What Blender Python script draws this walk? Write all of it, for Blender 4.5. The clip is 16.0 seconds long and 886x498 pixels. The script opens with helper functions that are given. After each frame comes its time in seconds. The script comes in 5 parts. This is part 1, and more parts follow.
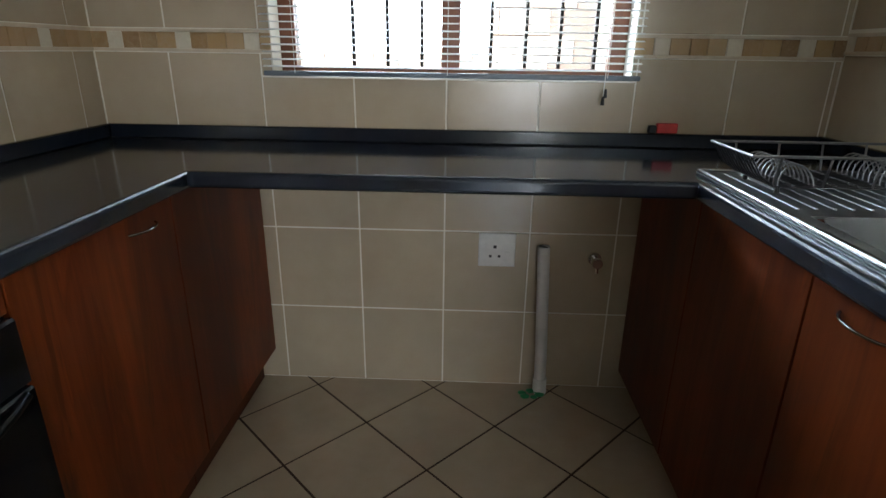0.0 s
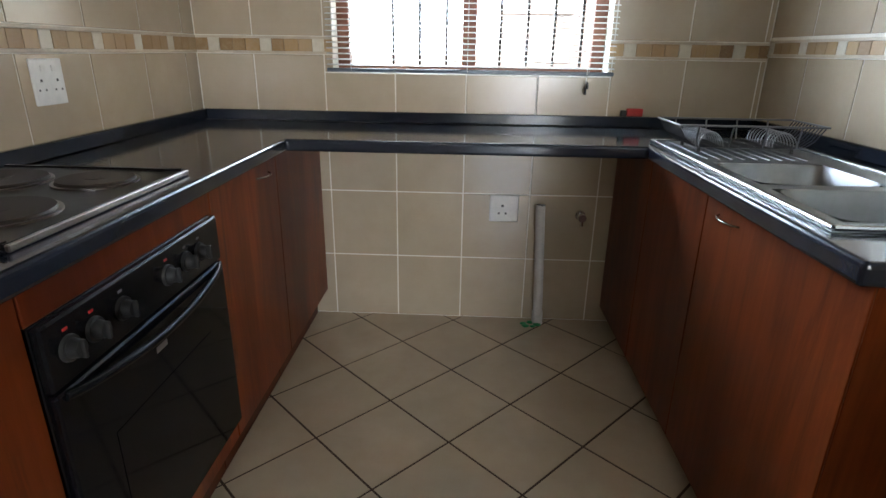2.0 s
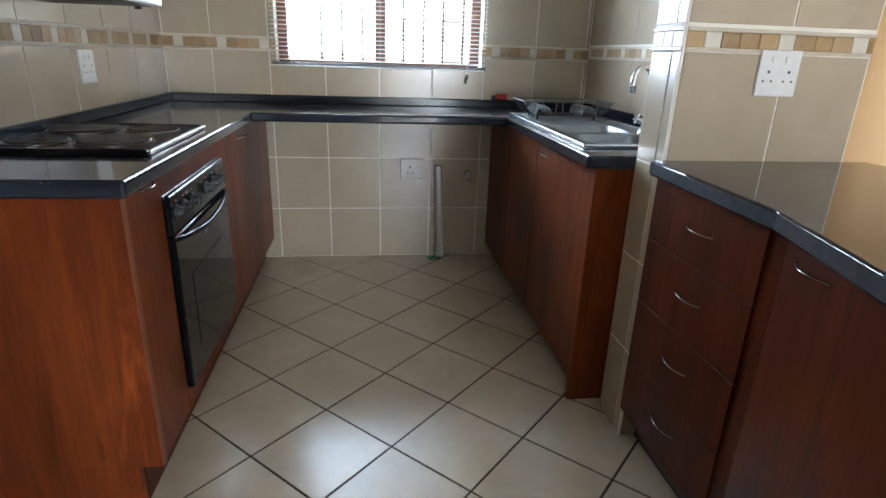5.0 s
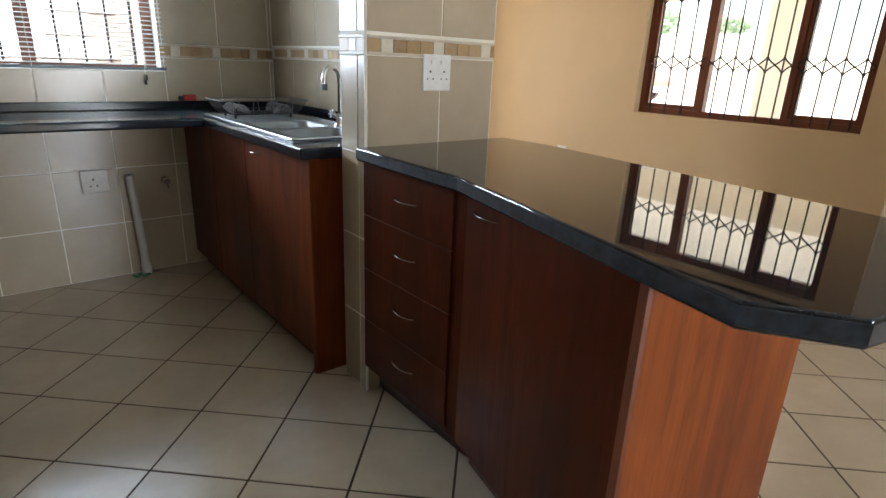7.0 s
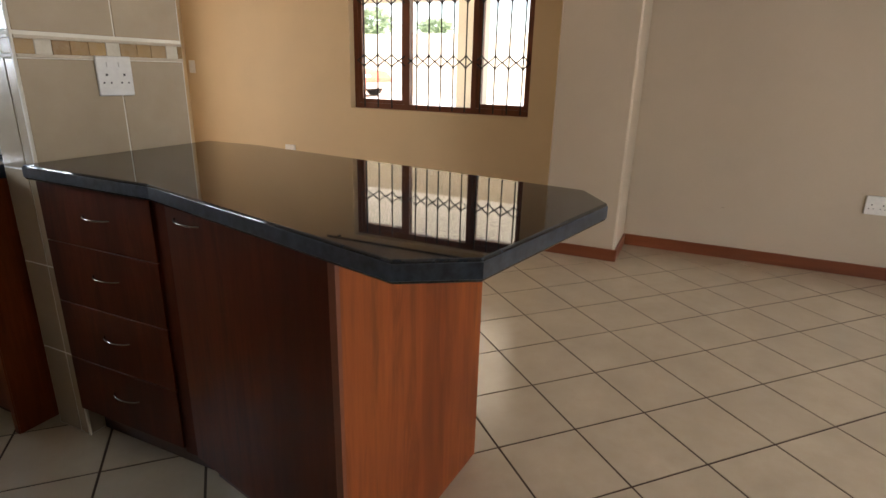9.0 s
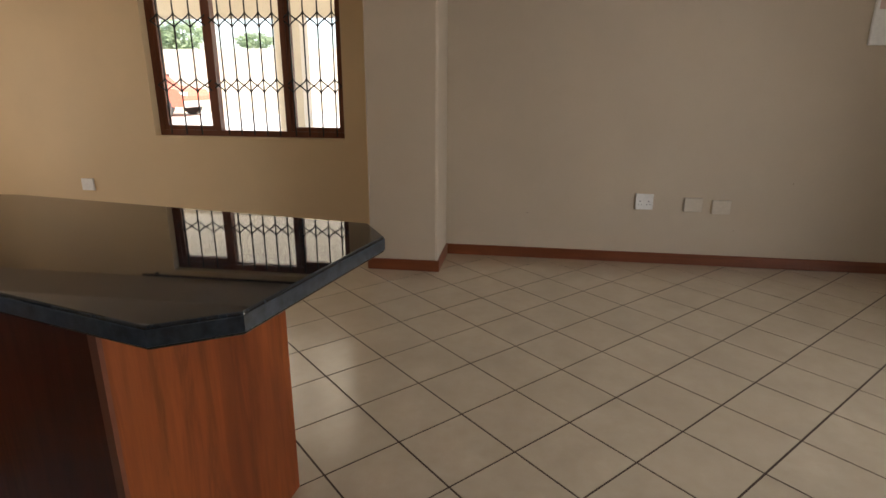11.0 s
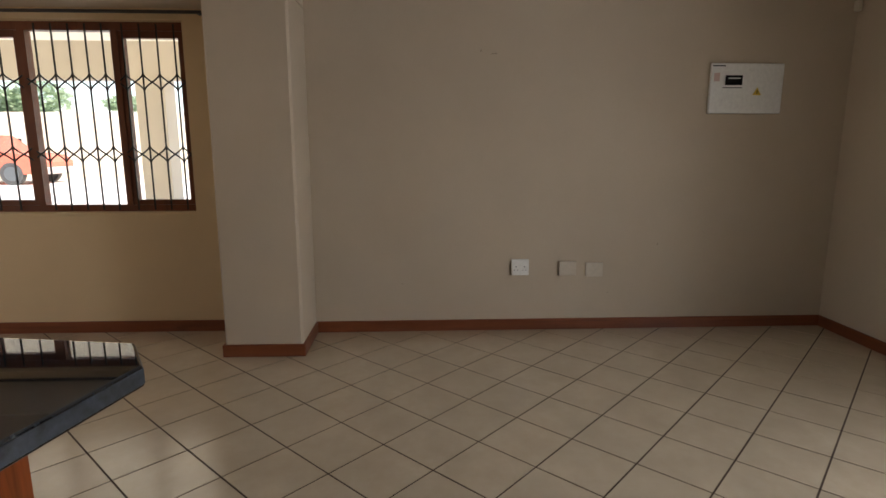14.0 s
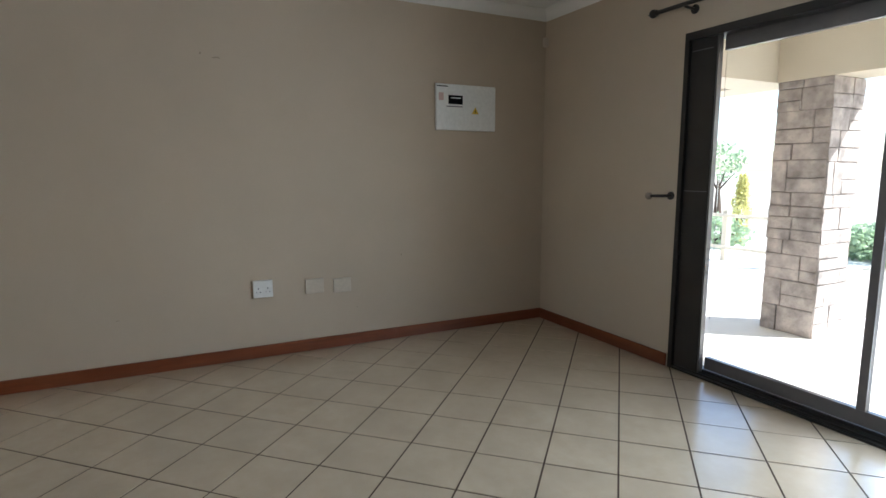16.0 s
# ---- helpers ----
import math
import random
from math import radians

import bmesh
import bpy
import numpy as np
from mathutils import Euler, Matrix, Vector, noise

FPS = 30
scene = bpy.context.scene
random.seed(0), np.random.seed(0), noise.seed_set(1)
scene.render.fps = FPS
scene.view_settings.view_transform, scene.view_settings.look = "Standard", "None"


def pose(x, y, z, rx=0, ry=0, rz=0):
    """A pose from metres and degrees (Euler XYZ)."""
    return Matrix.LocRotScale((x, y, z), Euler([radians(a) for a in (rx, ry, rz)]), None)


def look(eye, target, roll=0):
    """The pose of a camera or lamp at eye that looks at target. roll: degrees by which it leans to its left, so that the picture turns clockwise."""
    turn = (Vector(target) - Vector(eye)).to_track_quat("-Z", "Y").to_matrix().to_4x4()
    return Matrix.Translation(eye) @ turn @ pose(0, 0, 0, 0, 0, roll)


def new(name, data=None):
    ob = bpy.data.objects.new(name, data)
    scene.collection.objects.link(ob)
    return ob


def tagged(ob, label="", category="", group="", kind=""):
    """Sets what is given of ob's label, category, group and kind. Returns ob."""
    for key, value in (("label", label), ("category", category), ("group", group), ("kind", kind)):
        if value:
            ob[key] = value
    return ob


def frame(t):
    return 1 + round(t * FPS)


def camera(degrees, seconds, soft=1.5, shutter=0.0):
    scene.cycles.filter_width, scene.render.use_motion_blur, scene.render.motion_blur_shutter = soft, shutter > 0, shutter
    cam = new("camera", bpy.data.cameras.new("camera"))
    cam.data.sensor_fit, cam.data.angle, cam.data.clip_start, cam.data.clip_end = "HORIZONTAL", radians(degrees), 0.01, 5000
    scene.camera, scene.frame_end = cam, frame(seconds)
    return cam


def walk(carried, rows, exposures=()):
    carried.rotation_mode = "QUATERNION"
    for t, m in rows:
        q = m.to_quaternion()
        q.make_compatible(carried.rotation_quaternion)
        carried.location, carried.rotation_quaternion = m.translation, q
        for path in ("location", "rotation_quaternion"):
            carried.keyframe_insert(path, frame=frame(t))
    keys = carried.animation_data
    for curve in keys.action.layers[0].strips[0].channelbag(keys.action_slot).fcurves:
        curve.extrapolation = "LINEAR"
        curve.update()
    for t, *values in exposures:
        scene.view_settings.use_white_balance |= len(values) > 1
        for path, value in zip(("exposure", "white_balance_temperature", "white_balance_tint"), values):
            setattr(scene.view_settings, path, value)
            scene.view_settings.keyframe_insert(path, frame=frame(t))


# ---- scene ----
cam = camera(77.4, 16.0)
PATH = [
    (0, (0.461, 0.51, 1.183), (0.39, 2.39, 0.507), 0.8),
    (0.5, (0.443, 0.376, 1.178), (0.375, 2.255, 0.499), 0.6),
    (1, (0.415, 0.242, 1.185), (0.377, 2.124, 0.509), 0.9),
    (1.5, (0.425, 0.089, 1.18), (0.364, 1.973, 0.511), 0.7),
    (2, (0.407, -0.06, 1.188), (0.332, 1.821, 0.514), 0.9),
    (2.5, (0.392, -0.22, 1.189), (0.321, 1.66, 0.51), 0.8),
    (3, (0.395, -0.376, 1.191), (0.329, 1.506, 0.516), 0.9),
    (3.2, (0.414, -0.443, 1.192), (0.335, 1.435, 0.51), 0.6),
    (5.3, (0.315, -0.958, 1.184), (0.655, 0.902, 0.52), 1.8),
    (5.5, (0.319, -0.987, 1.186), (0.708, 0.86, 0.524), 1.6),
    (6, (0.235, -1.017, 1.185), (0.896, 0.754, 0.536), 2.3),
    (6.5, (0.199, -1.029, 1.189), (1.159, 0.604, 0.55), 2.5),
    (7, (0.177, -1.041, 1.196), (1.39, 0.416, 0.559), 2.3),
    (7.5, (0.176, -1.076, 1.199), (1.569, 0.213, 0.565), 2.1),
    (8, (0.178, -1.112, 1.199), (1.707, 0.015, 0.573), 1.9),
    (8.5, (0.184, -1.146, 1.2), (1.823, -0.185, 0.578), 1.6),
    (9, (0.182, -1.188, 1.206), (1.918, -0.408, 0.59), 1.4),
    (9.5, (0.186, -1.233, 1.216), (1.992, -0.634, 0.602), 1.1),
    (10, (0.191, -1.278, 1.227), (2.045, -0.844, 0.615), 0.8),
    (10.2, (0.168, -1.306, 1.244), (2.035, -0.938, 0.63), 0.7),
    (12.3, (0.245, -1.4, 1.304), (2.161, -1.189, 0.773), 0.3),
    (12.5, (0.275, -1.443, 1.307), (2.199, -1.238, 0.798), 0.1),
    (13, (0.336, -1.478, 1.308), (2.277, -1.321, 0.852), 0.1),
    (13.5, (0.424, -1.509, 1.316), (2.38, -1.439, 0.903), 0.1),
    (14, (0.479, -1.532, 1.32), (2.444, -1.618, 0.957), 0.0),
    (14.5, (0.508, -1.563, 1.322), (2.46, -1.843, 0.986), -0.1),
    (15, (0.538, -1.586, 1.301), (2.454, -2.065, 0.988), -0.1),
    (15.5, (0.559, -1.615, 1.277), (2.419, -2.289, 0.983), -0.2),
    (16, (0.578, -1.711, 1.246), (2.348, -2.598, 0.966), -0.1),
]
EXPOSURES = [(0.0, 1.9, 6600, 12), (1.5, 2.36, 6600, 13), (3.0, 2.6, 6750, 18), (5.5, 2.44, 6150, 11), (6.8, 2.16, 6450, 12), (7.6, 1.92, 6900, 16), (9.0, 1.7, 7150, 18), (10.0, 1.5, 7050, 17), (12.5, 1.18, 6900, 16), (14.0, 1.1, 6750, 15), (15.0, 1.47, 6400, 12), (16.0, 1.4, 5750, 7)]
walk(cam, [(t, look(eye, target, roll)) for t, eye, target, roll in PATH], EXPOSURES)

# ---- world, sun, sky light in the openings ----
SUN_ELEV, SUN_AZ = 43.0, 218.0          # azimuth of the sun, degrees clockwise from +y
world = bpy.data.worlds.new("world")
scene.world = world
world.use_nodes = True
wn = world.node_tree.nodes
sky = wn.new("ShaderNodeTexSky")
sky.sky_type = "NISHITA"
sky.sun_disc = False
sky.sun_elevation = radians(SUN_ELEV)
sky.sun_rotation = radians(SUN_AZ)
wn["Background"].inputs["Strength"].default_value = 0.15
world.node_tree.links.new(sky.outputs["Color"], wn["Background"].inputs["Color"])

sun = new("sun", bpy.data.lights.new("sun", "SUN"))
sun.data.energy, sun.data.angle, sun.data.color = 5.0, radians(0.55), (1.0, 0.95, 0.87)
sa, se = radians(SUN_AZ), radians(SUN_ELEV)
sun.matrix_basis = look((0, 0, 20), Vector((0, 0, 20)) - Vector((math.sin(sa) * math.cos(se), math.cos(sa) * math.cos(se), math.sin(se))))


def window_light(name, at, towards, width, height, power, color):
    lamp = new(name, bpy.data.lights.new(name, "AREA"))
    lamp.data.shape, lamp.data.size, lamp.data.size_y = "RECTANGLE", width, height
    lamp.data.energy, lamp.data.color = power, color
    lamp.matrix_basis = look(at, towards)
    return lamp


window_light("kitchen_window_light", (0.20, 2.93, 1.66), (1.5, 1.4, 1.25), 1.1, 1.0, 11.5, (0.66, 0.83, 1.0)).data.spread = radians(125)
window_light("dining_window_light", (3.0, 3.60, 1.30), (3.0, 0.0, 1.2), 1.5, 1.8, 4.2, (1.0, 0.92, 0.78))
window_light("sliding_door_light", (1.53, -4.66, 1.06), (1.6, 0.0, 0.95), 0.62, 1.75, 8.3, (0.82, 0.91, 1.0)).data.spread = radians(145)

# ---- materials ----


def nodes_of(name):
    m = bpy.data.materials.new(name)
    m.use_nodes = True
    t = m.node_tree
    return m, t, t.nodes["Principled BSDF"]


def link(t, a, b):
    t.links.new(a, b)


def position(t, scale=(1, 1, 1)):
    g = t.nodes.new("ShaderNodeNewGeometry")
    mp = t.nodes.new("ShaderNodeMapping")
    mp.inputs["Scale"].default_value = scale
    link(t, g.outputs["Position"], mp.inputs["Vector"])
    return mp.outputs["Vector"]


def noise_tex(t, vec, scale, detail=4, rough=0.55, distort=0.0):
    n = t.nodes.new("ShaderNodeTexNoise")
    n.inputs["Scale"].default_value, n.inputs["Detail"].default_value = scale, detail
    n.inputs["Roughness"].default_value, n.inputs["Distortion"].default_value = rough, distort
    link(t, vec, n.inputs["Vector"])
    return n.outputs["Fac"]


def ramp(t, fac, stops, constant=False):
    r = t.nodes.new("ShaderNodeValToRGB")
    if constant:
        r.color_ramp.interpolation = "CONSTANT"
    e = r.color_ramp.elements
    while len(e) < len(stops):
        e.new(0.5)
    for el, (p, c) in zip(e, stops):
        el.position, el.color = p, (*c, 1)
    link(t, fac, r.inputs["Fac"])
    return r.outputs["Color"]


def mixed(t, a, b, fac, mode="MIX"):
    m = t.nodes.new("ShaderNodeMix")
    m.data_type, m.blend_type = "RGBA", mode
    for key, v in ((6, a), (7, b), (0, fac)):
        if hasattr(v, "links"):
            link(t, v, m.inputs[key])
        elif key == 0:
            m.inputs[0].default_value = v
        else:
            m.inputs[key].default_value = (*v, 1)
    return m.outputs[2]


def bump(t, bsdf, height, strength, distance=0.01):
    b = t.nodes.new("ShaderNodeBump")
    b.inputs["Strength"].default_value, b.inputs["Distance"].default_value = strength, distance
    link(t, height, b.inputs["Height"])
    link(t, b.outputs["Normal"], bsdf.inputs["Normal"])


def rng(t, fac, lo, hi, low=0.0, high=1.0):
    r = t.nodes.new("ShaderNodeMapRange")
    r.inputs["From Min"].default_value, r.inputs["From Max"].default_value = low, high
    r.inputs["To Min"].default_value, r.inputs["To Max"].default_value = lo, hi
    link(t, fac, r.inputs["Value"])
    return r.outputs["Result"]


def shade(c, k):
    return tuple(v * k for v in c)


def mottled(name, base, rough, amount=0.12, scale=3.0, fine=60.0, metal=0.0, relief=0.05, spread=0.06, coat=0.0):
    """A painted or moulded surface: broad unevenness, fine grain and a little relief."""
    m, t, b = nodes_of(name)
    p = position(t)
    broad, grain = noise_tex(t, p, scale, 5), noise_tex(t, p, fine, 3)
    col = ramp(t, broad, [(0.3, shade(base, 1 - amount)), (0.7, shade(base, 1 + amount))])
    col = mixed(t, col, shade(base, 1 - amount * 1.2), rng(t, grain, -0.25, 0.35))
    link(t, col, b.inputs["Base Color"])
    link(t, rng(t, broad, rough - spread, rough + spread), b.inputs["Roughness"])
    b.inputs["Metallic"].default_value = metal
    b.inputs["Coat Weight"].default_value = coat
    if relief:
        bump(t, b, grain, relief, 0.002)
    return m


def wood(name, dark, light, along="z", rough=0.38, gloss=0.5, figure=0.2):
    """Veneer: wandering cathedral figure, fine pores along the grain and cloudy darker patches."""
    m, t, b = nodes_of(name)
    s = {"x": (1.3, 16, 16), "y": (16, 1.3, 16), "z": (7.5, 7.5, 0.95)}[along]
    warp = t.nodes.new("ShaderNodeTexNoise")
    warp.inputs["Scale"].default_value, warp.inputs["Detail"].default_value = 1.3, 3
    link(t, position(t, tuple(v * 0.22 for v in s)), warp.inputs["Vector"])
    bent = t.nodes.new("ShaderNodeVectorMath")
    bent.operation = "MULTIPLY_ADD"
    link(t, warp.outputs["Color"], bent.inputs[0])
    bent.inputs[1].default_value = (4.2, 4.2, 4.2)
    link(t, position(t, s), bent.inputs[2])
    g = noise_tex(t, bent.outputs["Vector"], 1.0, 6, 0.62, 0.7)
    f = noise_tex(t, position(t, tuple(v * (11 if v > 5 else 6) for v in s)), 1.0, 3, 0.6)
    bands = t.nodes.new("ShaderNodeMath")
    bands.operation = "PINGPONG"
    link(t, rng(t, g, 0.0, 5.0), bands.inputs[0])
    bands.inputs[1].default_value = 1.0
    patch = noise_tex(t, position(t, tuple(v * 0.3 for v in s)), 1.6, 4, 0.6)
    cloud = noise_tex(t, position(t), 2.2, 3)
    col = ramp(t, g, [(0.37, shade(light, 0.42)), (0.5, shade(light, 0.8)), (0.62, shade(light, 1.15))])
    col = mixed(t, col, shade(dark, 0.9), rng(t, bands.outputs["Value"], 0.0, 0.5 + figure))
    col = mixed(t, col, shade(dark, 0.7), rng(t, f, 0.0, 0.35, 0.3, 0.75))
    col = mixed(t, col, shade(dark, 0.95), rng(t, patch, 0.0, 0.85, 0.40, 0.66))
    col = mixed(t, col, shade(dark, 1.1), rng(t, cloud, 0.0, 0.35, 0.35, 0.7))
    link(t, col, b.inputs["Base Color"])
    link(t, rng(t, g, rough - 0.06, rough + 0.08), b.inputs["Roughness"])
    b.inputs["Specular IOR Level"].default_value = gloss
    bump(t, b, f, 0.06, 0.002)
    return m


def granite(name):
    m, t, b = nodes_of(name)
    p = position(t)
    v = t.nodes.new("ShaderNodeTexVoronoi")
    v.inputs["Scale"].default_value = 190
    link(t, p, v.inputs["Vector"])
    speck = noise_tex(t, p, 110, 4, 0.7)
    broad = noise_tex(t, p, 14, 4)
    col = ramp(t, speck, [(0.42, (0.006, 0.007, 0.009)), (0.58, (0.016, 0.02, 0.026)), (0.72, (0.07, 0.09, 0.115))])
    col = mixed(t, col, (0.012, 0.015, 0.02), rng(t, v.outputs["Distance"], 0.0, 0.9))
    col = mixed(t, col, (0.03, 0.037, 0.046), rng(t, broad, -0.2, 0.5))
    link(t, col, b.inputs["Base Color"])
    link(t, rng(t, broad, 0.012, 0.035), b.inputs["Roughness"])
    b.inputs["IOR"].default_value = 1.62
    return m


def tile_mat(name, base, rough, spread, scale=5.0, relief=0.05):
    m, t, b = nodes_of(name)
    p = position(t)
    info = t.nodes.new("ShaderNodeObjectInfo")
    broad, cloud, grain = noise_tex(t, p, scale, 6, 0.6), noise_tex(t, p, scale * 5, 5, 0.65), noise_tex(t, p, 140, 2)
    col = ramp(t, broad, [(0.3, shade(base, 0.88)), (0.7, shade(base, 1.08))])
    col = mixed(t, col, tuple(v * k for v, k in zip(base, (0.86, 0.8, 0.7))), rng(t, cloud, -0.3, 0.5))
    col = mixed(t, col, shade(base, 0.86), rng(t, info.outputs["Random"], 0.0, 0.4))
    link(t, col, b.inputs["Base Color"])
    link(t, rng(t, broad, rough - spread, rough + spread), b.inputs["Roughness"])
    bump(t, b, noise_tex(t, p, scale * 4, 2), relief, 0.003)
    return m


def plain(name, base, rough=0.5, metal=0.0):
    m, t, b = nodes_of(name)
    n = noise_tex(t, position(t), 40, 3)
    link(t, ramp(t, n, [(0.3, shade(base, 0.94)), (0.7, shade(base, 1.05))]), b.inputs["Base Color"])
    link(t, rng(t, n, max(0.02, rough - 0.05), rough + 0.05), b.inputs["Roughness"])
    b.inputs["Metallic"].default_value = metal
    return m


def glass_mat(name, tint=(0.97, 0.99, 0.98)):
    m, t, b = nodes_of(name)
    b.inputs["Base Color"].default_value = (*tint, 1)
    b.inputs["Transmission Weight"].default_value = 1.0
    b.inputs["Roughness"].default_value = 0.0
    b.inputs["IOR"].default_value = 1.1
    return m


def leaf_mat(name, a, c):
    m, t, b = nodes_of(name)
    g = t.nodes.new("ShaderNodeNewGeometry")
    link(t, ramp(t, g.outputs["Random Per Island"], [(0.0, a), (1.0, c)]), b.inputs["Base Color"])
    b.inputs["Roughness"].default_value = 0.6
    tr, mx = t.nodes.new("ShaderNodeBsdfTranslucent"), t.nodes.new("ShaderNodeMixShader")
    link(t, ramp(t, g.outputs["Random Per Island"], [(0.0, shade(a, 2.0)), (1.0, shade(c, 2.0))]), tr.inputs["Color"])
    mx.inputs["Fac"].default_value = 0.5
    link(t, b.outputs["BSDF"], mx.inputs[1])
    link(t, tr.outputs["BSDF"], mx.inputs[2])
    link(t, mx.outputs["Shader"], t.nodes["Material Output"].inputs["Surface"])
    return m


WOOD = wood("cherry_veneer", (0.055, 0.0085, 0.0025), (0.44, 0.094, 0.02), gloss=0.18)
# same cherry, darkened: the shade on the bar fronts is in the colour
WOOD_SHADED = wood("cherry_veneer_shaded", (0.034, 0.0062, 0.002), (0.18, 0.036, 0.011), gloss=0.1)
# same cherry, lightened: light falling on the bar's end panel is in the colour
WOOD_END_LIT = wood("cherry_veneer_lit", (0.11, 0.02, 0.005), (0.60, 0.15, 0.034), gloss=0.2, figure=0.3)
WOOD_Y = wood("stained_skirting_y", (0.15, 0.036, 0.011), (0.34, 0.095, 0.03), "y", 0.42)
WOOD_X = wood("stained_skirting_x", (0.15, 0.036, 0.011), (0.34, 0.095, 0.03), "x", 0.42)
FRAME_WOOD = wood("window_frame_wood", (0.12, 0.03, 0.011), (0.29, 0.085, 0.03))
KICK = plain("dark_plinth", (0.05, 0.017, 0.009), 0.5)
EDGE_WOOD = wood("edge_banding", (0.16, 0.04, 0.016), (0.33, 0.105, 0.045))
GRANITE = granite("black_granite")
GRANITE_EDGE = mottled("sawn_granite_edge", (0.022, 0.028, 0.038), 0.36, 0.7, 45, 160, relief=0.03, spread=0.04)
LAMINATE = mottled("dark_slate_laminate", (0.018, 0.023, 0.034), 0.11, 0.12, 5, 200, relief=0.03, spread=0.03)
LAMINATE.node_tree.nodes["Principled BSDF"].inputs["IOR"].default_value = 1.45
PAINT = mottled("beige_wall_paint", (0.50, 0.41, 0.31), 0.62, 0.06, 1.3, 90, relief=0.12)
PAINT_WARM = mottled("ochre_wall_paint", (0.62, 0.465, 0.28), 0.6, 0.06, 1.3, 90, relief=0.12)
WHITE_PAINT = mottled("white_ceiling_paint", (0.8, 0.79, 0.76), 0.7, 0.03, 1.5, 70)
GROUT = mottled("cream_wall_grout", (0.78, 0.74, 0.65), 0.75, 0.08, 6, 120)
WALL_TILE = tile_mat("beige_wall_tile", (0.49, 0.4, 0.29), 0.21, 0.04, 2.5, 0.02)
WALL_TILE.node_tree.nodes["Principled BSDF"].inputs["IOR"].default_value = 1.6
FLOOR_TILE = tile_mat("beige_floor_tile", (0.55, 0.45, 0.33), 0.2, 0.07, 4.0, 0.015)
FLOOR_TILE.node_tree.nodes["Principled BSDF"].inputs["IOR"].default_value = 1.8
FLOOR_TILE.node_tree.nodes["Principled BSDF"].inputs["Coat Weight"].default_value = 0.7
FLOOR_TILE.node_tree.nodes["Principled BSDF"].inputs["Coat Roughness"].default_value = 0.2
FLOOR_GROUT = mottled("brown_floor_grout", (0.06, 0.034, 0.02), 0.9, 0.2, 8, 150)
PLASTIC = plain("white_plastic", (0.78, 0.77, 0.74), 0.35)
SLAT = plain("white_blind_slat", (0.78, 0.78, 0.76), 0.4)
t_ = SLAT.node_tree
tr_, mx_ = t_.nodes.new("ShaderNodeBsdfTranslucent"), t_.nodes.new("ShaderNodeMixShader")
tr_.inputs["Color"].default_value = (0.75, 0.75, 0.72, 1)
mx_.inputs["Fac"].default_value = 0.35
link(t_, t_.nodes["Principled BSDF"].outputs["BSDF"], mx_.inputs[1])
link(t_, tr_.outputs["BSDF"], mx_.inputs[2])
link(t_, mx_.outputs["Shader"], t_.nodes["Material Output"].inputs["Surface"])
PVC = mottled("grey_white_pipe", (0.62, 0.6, 0.57), 0.4, 0.1, 8)
BLACK = plain("black_enamel", (0.007, 0.007, 0.008), 0.16)
BLACK_GLASS = plain("black_oven_glass", (0.004, 0.004, 0.005), 0.06)
HOTPLATE = mottled("iron_hotplate", (0.038, 0.028, 0.022), 0.5, 0.3, 20, 200)
for m_ in (BLACK, BLACK_GLASS, HOTPLATE):
    m_.node_tree.nodes["Principled BSDF"].inputs["Specular IOR Level"].default_value = 0.18
STEEL = mottled("brushed_steel", (0.23, 0.24, 0.25), 0.42, 0.08, 30, 250, metal=1.0)
DULL_CHROME = plain("worn_chrome", (0.26, 0.24, 0.22), 0.15, 1.0)
BORDER = mottled("cream_border_tile", (0.58, 0.50, 0.39), 0.4, 0.1, 20)
SINK_RIM = plain("polished_steel_rim", (0.42, 0.43, 0.45), 0.24, 1.0)
CHROME = plain("chrome", (0.82, 0.82, 0.82), 0.09, 1.0)
WIRE_DARK = plain("dark_worn_wire", (0.06, 0.06, 0.065), 0.35, 0.6)
HOB_BLACK = plain("black_hob_enamel", (0.009, 0.008, 0.008), 0.32)
HOB_BLACK.node_tree.nodes["Principled BSDF"].inputs["IOR"].default_value = 1.25
PLATE_RING = plain("dulled_steel_ring", (0.26, 0.23, 0.21), 0.3, 1.0)
WIRE = plain("grey_coated_wire", (0.2, 0.2, 0.21), 0.3, 0.9)
DARK_ALU = mottled("dark_bronze_aluminium", (0.035, 0.031, 0.029), 0.38, 0.1, 6, metal=0.3)
GREY_ALU = mottled("grey_aluminium", (0.16, 0.15, 0.15), 0.4, 0.1, 6, metal=0.4)
IRON = plain("black_iron", (0.012, 0.01, 0.009), 0.5, 0.2)
SCUFF = plain("grey_scuff", (0.33, 0.27, 0.205), 0.7)
RED = plain("red_plastic", (0.5, 0.025, 0.02), 0.4)
DARK = plain("dark_plastic", (0.02, 0.02, 0.02), 0.4)
GREEN = plain("green_plastic", (0.02, 0.28, 0.1), 0.5)
YELLOW = plain("yellow_label", (0.75, 0.5, 0.03), 0.5)
PINK = plain("faded_pink_label", (0.6, 0.42, 0.38), 0.6)
BEIGE_PLASTIC = plain("beige_plastic", (0.56, 0.49, 0.40), 0.45)
GLASS = glass_mat("clear_glass")
STONE = mottled("sandstone_block", (0.40, 0.345, 0.32), 0.85, 0.45, 9, 70, relief=0.6)
MORTAR = mottled("grey_mortar", (0.235, 0.2, 0.185), 0.9, 0.15, 8)
PAVING = mottled("pale_paving", (0.70, 0.67, 0.62), 0.8, 0.1, 1.2, 50)
BLOCK = mottled("pale_wall_block", (0.62, 0.59, 0.54), 0.9, 0.1, 4, 60, relief=0.3)
GROUND = mottled("dry_pale_ground", (0.42, 0.38, 0.31), 0.9, 0.2, 0.5, 30)
